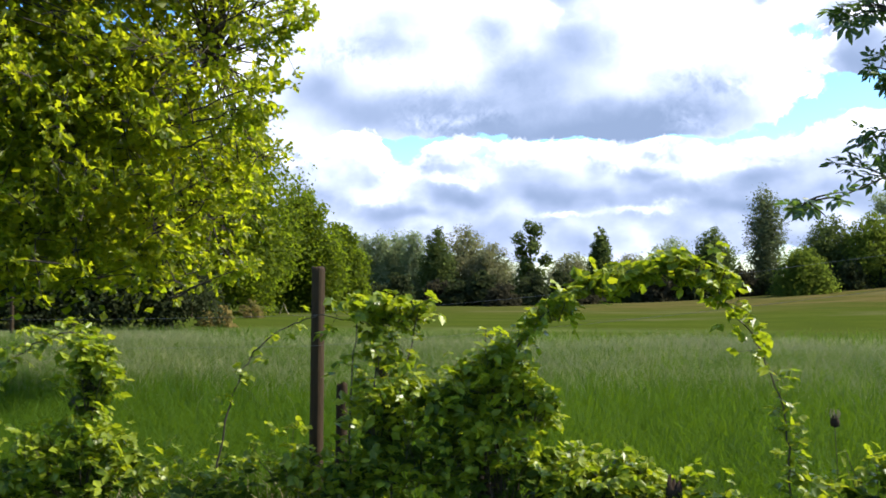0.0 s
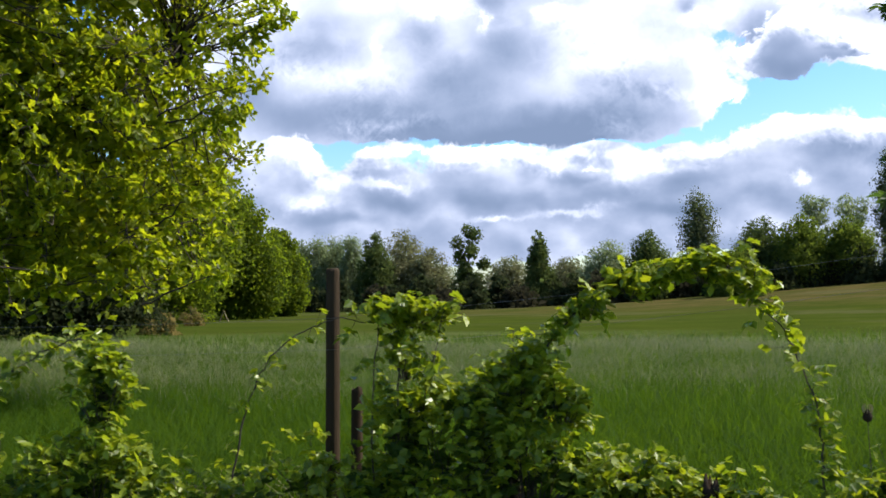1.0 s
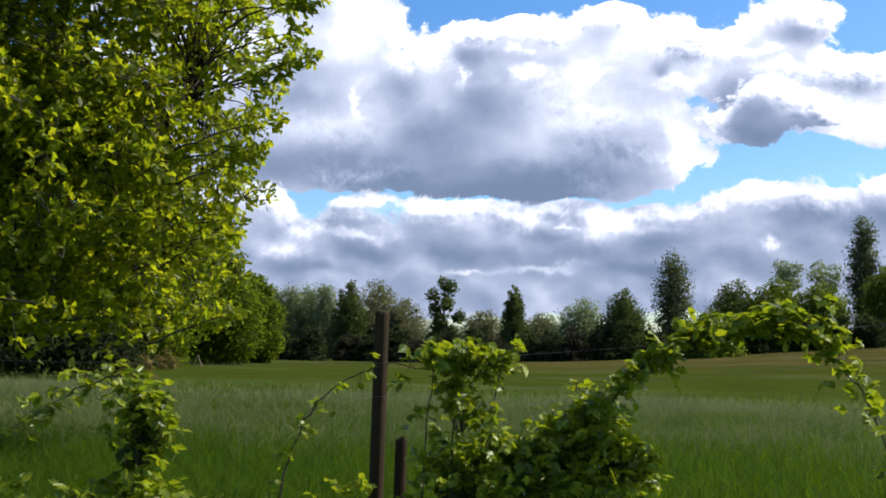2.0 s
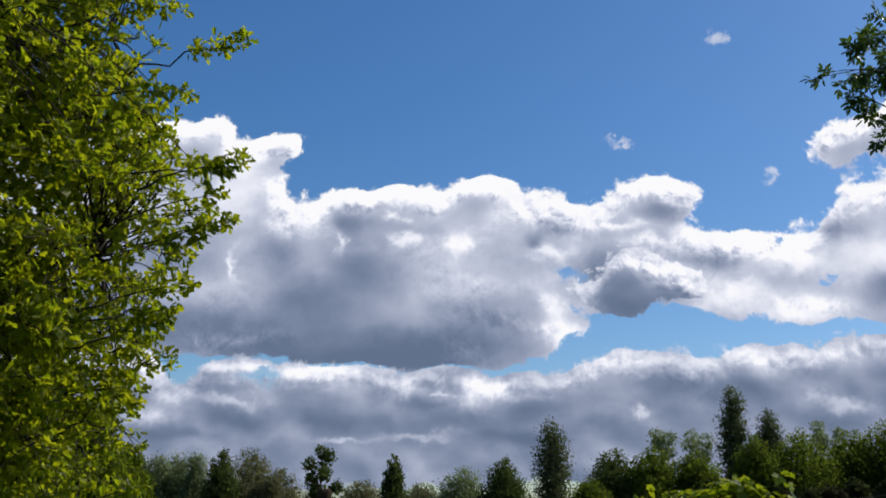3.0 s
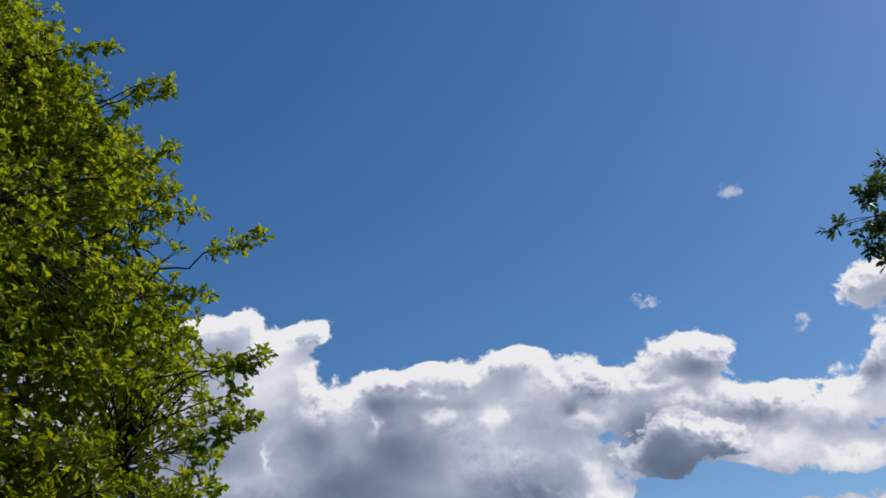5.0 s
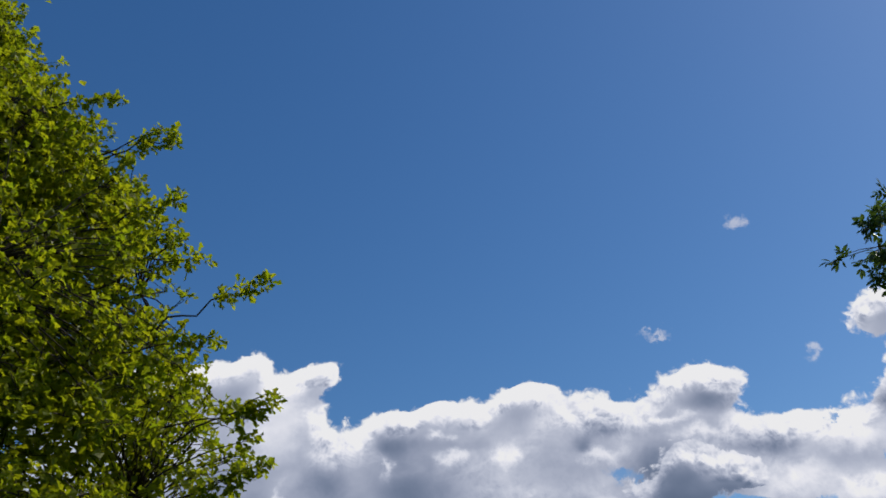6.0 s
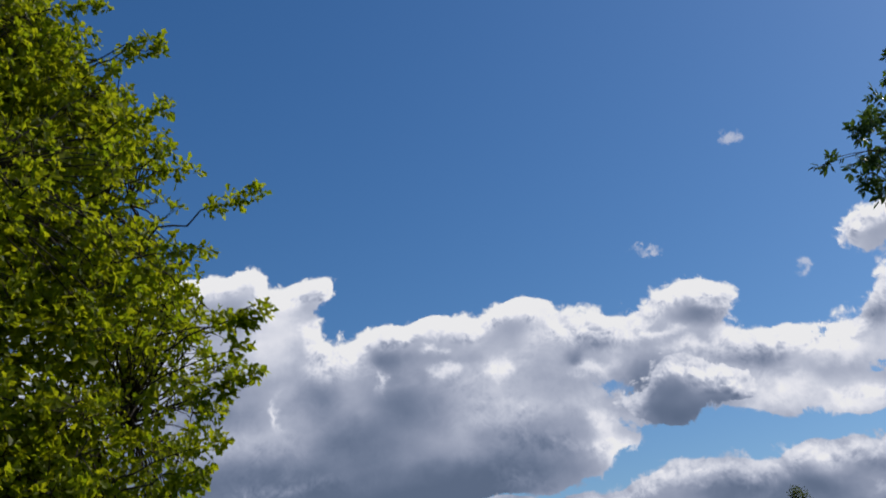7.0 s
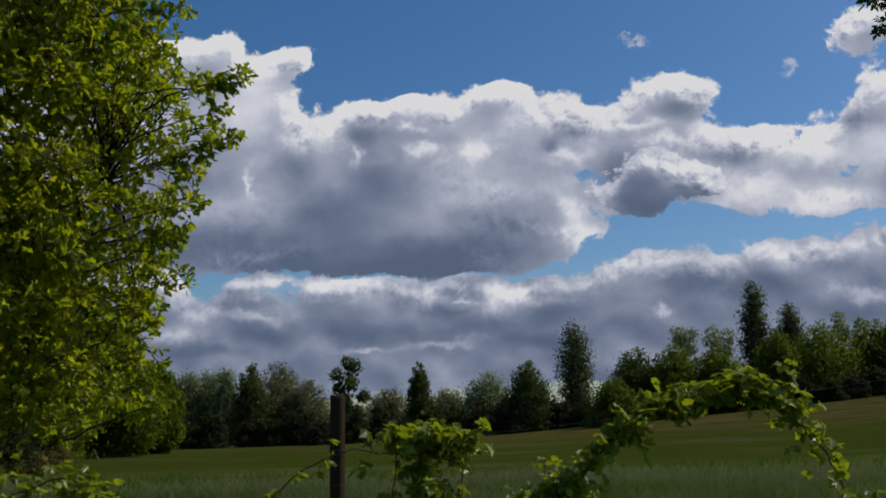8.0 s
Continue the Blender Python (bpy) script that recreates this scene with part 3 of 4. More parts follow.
def heap_of_lobes(rng, height_m, radius, low, count, form="round"):
    """Lobes that make up a crown over the origin."""
    lobes = []
    for i in range(count):
        h = low + (1 - low) * (i + rng.uniform(0.2, 0.8)) / count
        q = (h - low) / (1 - low)
        if form == "round":
            prof = np.sin(np.pi * (0.16 + 0.80 * q)) ** 0.7
        elif form == "spire":
            prof = (1 - q) ** 0.6 * 0.85 + 0.15
        elif form == "open":
            prof = 0.45 + 0.5 * (1 - q) ** 0.6 + 0.12 * rng.normal()
        elif form == "column":
            prof = np.sin(np.pi * (0.12 + 0.80 * q)) ** 0.5
        else:
            prof = (1 - q * q) ** 0.5 * 0.95 + 0.05
        a = i * 2.399 + rng.uniform(-0.5, 0.5)
        size = radius * prof * rng.uniform(0.34, 0.64)
        if form == "column":
            size = radius * prof * rng.uniform(0.50, 0.80)
        if form == "open":
            size = radius * rng.uniform(0.22, 0.40) * (1.15 - 0.35 * q)
        off = max(radius * prof - size * 0.9, 0) * rng.uniform(0.75, 1.1)
        lobes.append((math.cos(a) * off, math.sin(a) * off, h * height_m - size * 0.5, size, size, size * rng.uniform(0.75, 1.05)))
    return lobes


def build_tree(name, seed, x, y, tall, radius, low, leaves, leaf, mat, label, form="round", lobes=14, group="", trunk=None, shape=SPRAY, category="tree"):
    rng = np.random.default_rng(seed)
    z = float(height(x, y))
    root = new(name)
    root.location = (x, y, z - 0.05)
    tagged(root, label, category, group)
    heap = heap_of_lobes(rng, tall, radius, low, lobes, form)
    thick = trunk or tall * 0.022
    _, body = bough(rng, (0, 0, 0), (rng.normal() * 0.15, rng.normal() * 0.15, tall * 0.8), thick, thick * 0.25, 0.0, 10, 8)
    part("trunk", mesh_of("trunk", *body, [M_BARK], smooth=True), root)
    for lobe in heap[::max(1, len(heap) // 6)]:
        foot = (0, 0, max(lobe[2] * 0.62, tall * low * 0.7))
        _, arm = bough(rng, foot, lobe[:3], thick * 0.42, thick * 0.08, 0.05, 6, 5)
        part("limb", mesh_of("limb", *arm, [M_BARK], smooth=True), root)
    pts, out = crown_points(rng, leaves, heap)
    if form == "column":
        pts = pts + rng.normal(size=pts.shape) * radius * 0.08
    v, f = leaf_arrays(rng, pts, leaf, shape, out * 0.7 + np.array([[0.1, 0, 0.35]]), 0.65)
    inner, face = crown_points(rng, leaves // 14, heap, 0.15)
    mid = np.array([lobe[:3] for lobe in heap]).mean(0)
    w, g = leaf_arrays(rng, mid + (inner - mid) * 0.80, leaf * 2.6, shape, face, 0.5)
    v, f = np.concatenate([v, w]), np.concatenate([f, g + len(v)])
    part("crown", mesh_of("crown", v, f, [mat]), root)
    return root


# the wood along the meadow's near side
WOOD = "trees of the wood beside the meadow"
for i, (x, y, tall, radius, low) in enumerate([
        (-23.2, 50, 12.2, 4.9, 0.08), (-21.9, 58, 8.0, 2.8, 0.06), (-22.3, 66, 6.2, 2.0, 0.05), (-27.5, 50, 9.4, 4.4, 0.16), (-30.0, 44, 11.5, 4.6, 0.22),
        (-20.6, 30.5, 6.6, 3.4, 0.28), (-27.5, 36, 10.0, 4.5, 0.24), (-33.0, 54, 12.0, 5.0, 0.20), (-38.0, 42, 12.0, 5.2, 0.25), (-30, 27, 9, 4, 0.3)]):
    build_tree("broadleaf_tree", 20 + i, x, y, tall, radius, low, 24000 if x > -24 else 10000, 0.19 if x > -24 else 0.28, M_WOOD_LEAF,
               "tall leafy broadleaf tree at the meadow's edge", "round", 26, WOOD, trunk=0.5 if y == 30.5 else 0.22)
# these crowns are coloured dark in place of the wood's shade
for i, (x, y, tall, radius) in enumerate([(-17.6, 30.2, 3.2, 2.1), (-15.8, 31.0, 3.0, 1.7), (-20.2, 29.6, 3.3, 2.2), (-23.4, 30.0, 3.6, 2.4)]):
    build_tree("young_tree", 40 + i, x, y, tall, radius, 0.34, 5200, 0.13, M_SHADED_GREEN, "small spreading young tree on the grass, its crown darkened as in shade", "dome", 16, WOOD, trunk=0.07)
for i, (x, y, tall, radius) in enumerate([(-14.9, 33.0, 0.9, 0.5), (-15.9, 33.6, 0.7, 0.5), (-18.9, 44.0, 1.0, 0.7), (-20.3, 29.0, 0.9, 0.5)]):
    build_tree("dry_shrub", 50 + i, x, y, tall, radius, 0.05, 700, 0.10, M_DRY_SHRUB, "small straw-brown dry shrub beside the wood", "dome", 8, "dry shrubs beside the wood", trunk=0.02, category="shrub")

# the far edge of the field: x and height at 110 m, distance, radius, form, leaf
FAR = "trees along the far field edge"
FAR_ROW = [(-45, 9.0, 96, 4.5, "round", M_FAR_GREEN), (-39, 8.4, 104, 4.2, "round", M_FAR_GREY), (-35.0, 7.5, 104, 1.6, "column", M_FAR_GREY), (-33.0, 7.7, 104, 1.5, "column", M_FAR_GREY),
           (-30.9, 7.9, 106, 1.6, "column", M_FAR_GREY), (-29.0, 8.0, 104, 1.4, "column", M_FAR_GREY), (-26.3, 8.5, 100, 1.7, "round", M_FAR_DARK), (-23.2, 8.8, 104, 3.0, "round", M_FAR_BROWN),
           (-20.0, 6.7, 102, 2.4, "round", M_FAR_BROWN), (-15.5, 9.1, 94, 2.1, "open", M_FAR_DARK), (-11.1, 5.6, 104, 2.8, "dome", M_FAR_BROWN), (-7.7, 8.4, 92, 1.7, "spire", M_FAR_DARK),
           (-4.6, 5.5, 104, 2.6, "dome", M_FAR_BROWN), (-0.2, 7.2, 96, 3.0, "dome", M_FAR_GREY)]
FAR_ROW2 = [(4.2, 8.3, 92, 2.3, "round", M_FAR_DARK), (9.4, 12.3, 104, 1.7, "column", M_FAR_SLATE), (13.4, 6.2, 86, 2.6, "dome", M_FAR_GREEN),
            (15.9, 9.5, 94, 2.5, "round", M_FAR_DARK), (19.9, 9.8, 92, 2.6, "round", M_FAR_GREEN), (21.4, 12.0, 106, 2.4, "open", M_FAR_GREY), (25.2, 11.7, 106, 2.5, "open", M_FAR_GREY), (24.8, 9.5, 92, 2.3, "round", M_FAR_GREEN),
            (29.0, 16.6, 104, 1.35, "column", M_FAR_SLATE), (31.0, 11.2, 94, 2.2, "round", M_FAR_GREEN), (32.8, 14.0, 104, 1.3, "column", M_FAR_SLATE), (36.0, 12.0, 96, 3.2, "round", M_FAR_GREEN),
            (38.6, 12.8, 106, 2.4, "open", M_FAR_GREY), (41.4, 12.0, 98, 2.7, "round", M_FAR_GREEN), (45.0, 13.0, 98, 3.2, "round", M_FAR_GREEN), (50, 13.5, 102, 4.2, "round", M_FAR_DARK),
            (56, 14, 98, 4.5, "round", M_FAR_GREEN)]
for i, (x, tall, y, radius, form, mat) in enumerate(FAR_ROW + FAR_ROW2):
    q = y / 110
    z = float(height(x * q, y))
    top = 1.45 + (tall - 1.45) * q
    words = {"dark_far_foliage": "dark green", "green_far_foliage": "fresh green", "greyish_far_foliage": "grey-green", "brownish_far_foliage": "brownish", "slate_far_foliage": "dull slate-green"}[mat.name]
    kind = {"round": "rounded broadleaf tree", "spire": "narrow pointed tree", "column": "tall slender poplar-like tree", "dome": "low domed willow-like tree", "open": "open-crowned broadleaf tree"}[form]
    build_tree("field_edge_tree", 60 + i, x * q, y, top - z, radius * q * 1.35, 0.06, 6500 if form == "open" else 9500 if form == "column" else 12000, 0.195, mat, f"{words} {kind} at the far field edge", form, 34 if form in ("column", "spire") else 15 if form == "open" else 30, FAR)

# scrub below the far trees
rng = np.random.default_rng(9)
for i in range(46):
    x = -46 + i * 2.25 + rng.uniform(-0.6, 0.6)
    y = 84 + rng.uniform(0, 5) + (4 if x > -10 else -2 if x < -22 else 0)
    tall = rng.uniform(2.0, 3.6)
    # shade under the far trees is put into the shrubs' leaf colour
    mat = (M_SHADED_GREEN, M_SHADED_GREEN, M_SHADED_BROWN)[i % 3]
    build_tree("hedge_shrub", 200 + i, x, y, tall, rng.uniform(1.6, 2.3), 0.02, 2300, 0.28, mat, "low dense shrub in the hedge at the field edge, darkened as in shade", "dome", 10, "shrubs of the far hedge", category="shrub")

# ---------------------------------------------------------------- oak beside the fence


def build_oak():
    rng = np.random.default_rng(77)
    root = new("oak_tree")
    root.location = (-8.2, 10.7, -0.05)
    base = np.array([-8.2, 10.7, -0.05])
    tagged(root, "spreading oak with fresh yellow-green spring leaves", "tree")
    _, body = bough(rng, (0, 0, 0), (0.3, -0.2, 11.0), 0.36, 0.06, 0.0, 14, 12)
    part("trunk", mesh_of("trunk", *body, [M_BARK], smooth=True), root)
    # crown edge on the meadow side: height above the ground and how far it reaches
    edge_z = [0.9, 1.4, 2.0, 2.6, 3.1, 3.6, 4.5, 5.2, 6.0, 6.6, 7.1, 8.0, 8.9, 9.8, 11.0, 12.0]
    edge_x = [-5.0, -3.95, -3.55, -3.50, -3.35, -3.22, -3.00, -3.05, -3.25, -3.42, -3.65, -4.05, -4.65, -5.3, -6.1, -7.0]
    limbs = []
    for i in range(26):
        h = 1.7 + 9.0 * (i + rng.uniform()) / 26
        a = rng.uniform(-1.9, 0.9) if i % 4 else rng.uniform(0, 6.28)
        reach = (np.interp(h, edge_z, edge_x) - base[0]) * rng.uniform(0.72, 0.9)
        end = np.array([math.cos(a) * reach, math.sin(a) * reach * 0.8, h + rng.uniform(-0.3, 0.5)])
        foot = np.array([0.02 * h, 0, max(h * 0.62, 1.9)])
        pts, arm = bough(rng, foot, end, 0.10 - 0.005 * h, 0.018, 0.10, 10, 7)
        part("limb", mesh_of("limb", *arm, [M_BARK], smooth=True), root)
        limbs.append(pts[3:])
    nodes = np.concatenate(limbs)
    # leafy sprays at the ends of boughs, with gaps between; each spray bears a few whorls of leaves
    count = 9000
    h = rng.uniform(1.5, 11.6, count)
    a = np.where(rng.uniform(size=count) < 0.55, rng.normal(-0.25, 0.55, count), rng.uniform(-2.6, 1.2, count))
    reach = np.interp(h, edge_z, edge_x) - base[0] - 0.26
    reach -= 0.30 * np.maximum(0, np.sin(h * 6.98 + 2.27)) * np.clip(h - 3.0, 0, 1)
    rad = reach * rng.uniform(0.10, 1.0, count) ** 0.50
    px, py = np.cos(a) * rad, np.sin(a) * rad * 0.8
    # thin places run through the crown in slanting bands
    gap = np.sin(h * 2.6 + px * 1.3 + 0.8) + 0.7 * np.sin(h * 4.7 - px * 2.2 + py) + 0.5 * np.sin(px * 4.1 + py * 3.0)
    keep = (px > -2.2) & (py < 2.6) & (gap > -0.85)
    middle = np.stack([px, py, h + 0.05], 1)[keep][:2500]
    boughs = []
    for c in middle:
        start = nodes[np.argmin(np.linalg.norm((nodes - c) * (1, 1, 1.3), axis=1))]
        boughs.append(bough(rng, start, c, 0.014, 0.005, 0.05, 5, 4)[1])
    tagged(part("bough_growth", mesh_of("bough_growth", *joined(boughs), [M_BARK], smooth=True), root), kind="stuff")
    nodes = np.concatenate([nodes, middle])
    ends = (middle[:, None] + rng.normal(size=(len(middle), 4, 3)) * (0.16, 0.16, 0.11)).reshape(-1, 3)
    # long shoots that stand out of the crown against the sky: tip, and how much of it is in leaf
    shoots = [((-4.50, 10.0, 9.05), 0.5), ((-3.70, 10.0, 8.42), 0.55), ((-3.95, 10.1, 8.60), 0.4), ((-3.62, 10.0, 7.52), 0.5), ((-3.38, 10.0, 6.74), 0.5), ((-2.62, 10.0, 6.36), 0.62),
              ((-3.20, 10.0, 5.76), 0.4), ((-2.50, 10.0, 5.06), 0.55), ((-2.68, 10.0, 4.90), 0.4), ((-2.78, 10.0, 4.60), 0.22), ((-2.58, 10.0, 4.32), 0.6), ((-2.80, 10.0, 4.22), 0.5),
              ((-3.00, 10.0, 3.68), 0.4), ((-3.06, 10.0, 3.42), 0.45), ((-3.12, 10.0, 3.28), 0.35), ((-3.38, 10.0, 2.48), 0.4), ((-3.28, 10.0, 1.70), 0.4)]
    twig_pieces, whorls, dirs = [], [], []
    for end in ends:
        start = nodes[np.argmin(np.linalg.norm((nodes - end) * (1, 1, 1.3), axis=1))]
        twig_pieces.append(bough(rng, start, end, 0.008, 0.0025, 0.04, 4, 3)[1])
        whorls.append(end), dirs.append(end - start + (0, 0, 0.05))
    for tip, leafy in shoots:
        end = np.array(tip) - base
        start = end - (rng.uniform(1.0, 1.4), rng.uniform(-0.2, 0.2), rng.uniform(0.20, 0.45))
        pts, arm = bough(rng, start, end, 0.014, 0.004, 0.03, 9, 5)
        twig_pieces.append(arm)
        span = np.linalg.norm(end - start)
        for q in np.arange(0, leafy, 0.055):
            c = pts[-1] + (pts[0] - pts[-1]) * min(q / span, 0.95)
            swell = 0.012 + 0.035 * math.sin(min(q / leafy, 1) * math.pi)
            whorls.append(c + rng.normal(size=3) * (0.03, 0.05, swell)), dirs.append((end - start) / span + rng.normal(size=3) * 0.5)
    tagged(part("twig_growth", mesh_of("twig_growth", *joined(twig_pieces), [M_BARK], smooth=True), root), kind="stuff")
    # each whorl: leaves that stand out all round the tip of a twig
    whorls, dirs = np.array(whorls), unit(np.array(dirs))
    each = 11
    hub = np.repeat(whorls, each, 0) + rng.normal(size=(len(whorls) * each, 3)) * 0.022
    out = unit(rng.normal(size=hub.shape) + np.repeat(dirs, each, 0) * 0.7 + (0, 0, -0.15))
    face = np.cross(out, rng.normal(size=hub.shape)) * 0.55 + np.repeat(dirs, each, 0) * 0.4 + (0, 0, 0.7)
    v, f = fan_arrays(rng, hub, out, face, 0.100, LOBED, [0.0])
    # shaded leaves deep in the crown
    deep = np.repeat(middle * (0.80, 0.80, 1.0), 10, 0) + rng.normal(size=(len(middle) * 10, 3)) * (0.24, 0.24, 0.22)
    w, g = leaf_arrays(rng, deep, 0.14, SPRAY, None, 0.9)
    tagged(part("foliage", mesh_of("foliage", v, f, [M_OAK]), root, "yellow-green lobed oak leaves"), kind="stuff")
    tagged(part("inner_foliage", mesh_of("inner_foliage", w, g, [M_OAK]), root, "shaded inner oak leaves"), kind="stuff")


build_oak()


# ---------------------------------------------------------------- tree on the other side, hanging over the fence


def build_elder():
    rng = np.random.default_rng(31)
    base = np.array([4.0, 5.85, 0.0])
    root = new("elder_tree")
    root.location = base
    tagged(root, "dark-leaved tree with drooping narrow leaflets by the fence", "tree")
    _, body = bough(rng, (0, 0, -0.05), (0.1, 0.1, 4.2), 0.10, 0.02, 0.0, 10, 10)
    part("trunk", mesh_of("trunk", *body, [M_BARK], smooth=True), root)

    # edge of the crown towards the meadow: height, and how far it hangs over
    edge_z, edge_x = [1.7, 2.5, 2.75, 3.05, 3.3, 3.52, 3.76, 4.04, 4.30, 4.5], [2.12, 2.24, 2.34, 2.38, 2.34, 2.16, 1.95, 1.90, 1.93, 2.22]
    nodes = []
    for h in (2.7, 3.1, 3.45, 3.75, 3.9, 4.1, 4.3):
        for y in (5.0, 5.5, 5.9):
            end = np.array([np.interp(h, edge_z, edge_x) + 0.16 + rng.uniform(0, 0.3), y, h]) - base
            foot = np.array([0.03, 0.03, max(0.8, end[2] * 0.62)])
            pts, arm = bough(rng, foot, end, 0.014, 0.004, 0.10, 9, 6)
            part("limb", mesh_of("limb", *arm, [M_BARK], smooth=True), root)
            nodes.append(pts[3:])
    for h in (1.92, 2.12, 2.35, 2.62):
        pts, arm = bough(rng, np.array([0.03, 0.03, h * 0.8]), np.array([2.08, 4.45, h]) - base, 0.010, 0.003, 0.10, 9, 6)
        part("limb", mesh_of("limb", *arm, [M_BARK], smooth=True), root)
        nodes.append(pts[3:])
    pts, arm = bough(rng, np.array([0.03, 0.03, 1.5]), np.array([1.66, 3.63, 1.77]) - base, 0.010, 0.002, 0.10, 11, 6)
    part("limb", mesh_of("limb", *arm, [M_BARK], smooth=True), root)
    nodes = np.concatenate(nodes + [pts[6:]])
    h = 2.6 + 1.75 * rng.uniform(size=520) ** 0.55
    x = np.interp(h, edge_z, edge_x) + 0.10 + rng.uniform(0, 1, 520) ** 1.5 * 1.9
    crown = np.stack([x, rng.uniform(4.9, 6.0, 520), h], 1)
    dip = 0.14 * np.maximum(0, np.sin((crown[:, 0] - 2.18) * 14.0)) * (crown[:, 0] < 2.42)
    crown = crown[(crown[:, 2] < 4.33 - dip)]
    spur = np.array([(1.66, 5.4, 3.81), (1.72, 5.4, 3.84), (1.78, 5.38, 3.78), (1.85, 5.4, 3.83), (1.92, 5.4, 3.80)])
    lo = rng.uniform(1.9, 2.95, 80)
    hung = np.stack([1.93 + 0.10 * np.sin(lo * 9) + rng.uniform(0, 1, 80) ** 1.2 * 0.50, rng.uniform(4.3, 4.7, 80), lo], 1)
    low = np.stack([np.linspace(1.63, 1.78, 6), np.full(6, 3.63), [1.74, 1.77, 1.75, 1.72, 1.78, 1.80]], 1)
    tips = np.concatenate([crown, spur, hung, low]) - base
    sprays = [8] * len(crown) + [4] * len(spur) + [5] * len(hung) + [2] * len(low)
    twigs, hubs, ways = [], [], []
    for end, m in zip(tips, sprays):
        start = nodes[np.argmin(np.linalg.norm(nodes - end, axis=1))]
        twigs.append(bough(rng, start, end, 0.004, 0.0016, 0.06, 5, 4)[1])
        d = unit((end - start)[None])[0]
        hubs.append(end - d * rng.uniform(0, 0.09, m)[:, None])
        ways.append(d * 0.6 + rng.normal(size=(m, 3)) * 0.6 + (0, 0, -0.22))
    tagged(part("twig_growth", mesh_of("twig_growth", *joined(twigs), [M_BARK], smooth=True), root), kind="stuff")
    hubs, ways = np.concatenate(hubs), np.concatenate(ways)
    # five leaflets to a leaf, in two pairs and one at the tip
    v, f = fan_arrays(rng, hubs, ways, rng.normal(size=ways.shape) * 0.5 + (0, 0, 1.0), 0.046, LANCE, [0.0, 0.8, -0.8, 1.0, -1.0], [1.15, 0.85, 0.85, 0.35, 0.35], 0.15)
    tagged(part("foliage", mesh_of("foliage", v, f, [M_ASH]), root, "dark green narrow drooping leaflets"), kind="stuff")


build_elder()

# ---------------------------------------------------------------- fence


def build_post(x, y, top, radius, lean, label, seed, wood=None):
    """A round weathered stake with a chamfered, checked top."""
    rng = np.random.default_rng(seed)
    sides, zs = 18, np.array([-0.05, 0.15, 0.5, 0.9, 1.2, top - 0.10, top - 0.012, top])
    zs = zs[np.argsort(zs)] if top > 1.35 else np.array([-0.05, 0.15, 0.4, top - 0.1, top - 0.012, top])
    ang = np.linspace(0, 2 * np.pi, sides, endpoint=False)
    wob = 1 + 0.035 * rng.normal(size=(1, sides)) + 0.012 * rng.normal(size=(len(zs), sides))
    rad = radius * wob * np.where(zs > top - 0.006, 0.86, 1.0)[:, None] * np.interp(zs, [0, top], [1.06, 0.97])[:, None]
    ring = np.stack([np.cos(ang)[None] * rad + (zs[:, None] / top) * lean, np.sin(ang)[None] * rad, np.repeat(zs[:, None], sides, 1) + 0.006 * rng.normal(size=(len(zs), sides))], -1)
    bm = bmesh.new()
    rows = [[bm.verts.new(p) for p in r] for r in ring]
    for a, b in zip(rows, rows[1:]):
        for j in range(sides):
            bm.faces.new((a[j], a[(j + 1) % sides], b[(j + 1) % sides], b[j]))
    bm.faces.new(rows[-1])
    me = bpy.data.meshes.new("fence_post")
    bm.to_mesh(me)
    bm.free()
    me.materials.append(wood or M_POST)
    ob = new("fence_post", me)
    ob.location = (x, y, 0)
    return tagged(ob, label, "fence post", "posts of the field fence")


build_post(-0.975, 6.0, 1.60, 0.042, 0.0, "round weathered wooden fence post above the brambles", 1)
build_post(-0.865, 6.16, 0.86, 0.036, 0.0, "short dark wooden stake behind the fence post", 2)
# the dead-wood colour darkens this post to stand for the elder's shade
build_post(2.53, 6.0, 1.74, 0.050, 0.0, "tall wooden fence post under the elder, darkened as in its shade", 3, M_DEAD_AND_SHADED)
build_post(6.2, 6.1, 1.6, 0.048, 0.0, "round weathered wooden fence post beyond the elder", 4)
build_post(-4.9, 6.0, 1.55, 0.046, 0.0, "round weathered wooden fence post under the oak", 5)
for i, (x, y) in enumerate([(-18.8, 26.6), (-20.6, 34.0), (-22.0, 44.0), (-16.9, 20.5)]):
    build_post(x, y, 1.15, 0.06, 0.0, "grey fence post beside the wood", 10 + i)

for drop, label in ((0.0, "thin galvanised upper fence wire strung between the posts"), (0.19, "thin galvanised lower fence wire strung between the posts")):
    pts = []
    for (x0, z0), (x1, z1) in (((-4.9, 1.25), (-0.975, 1.30)), ((-0.975, 1.30), (2.53, 1.70)), ((2.53, 1.70), (6.2, 1.55))):
        for t in np.linspace(0, 1, 9)[:-1]:
            pts.append((x0 + (x1 - x0) * t, 5.945, z0 + (z1 - z0) * t - drop - 0.03 * math.sin(math.pi * t)))
    v, f = tube_arrays(pts, np.full(len(pts), 0.0009), 5)
    tagged(new("fence_wire", mesh_of("fence_wire", v, f, [M_WIRE], smooth=True)), label, "wire")

# ---------------------------------------------------------------- brambles along the fence


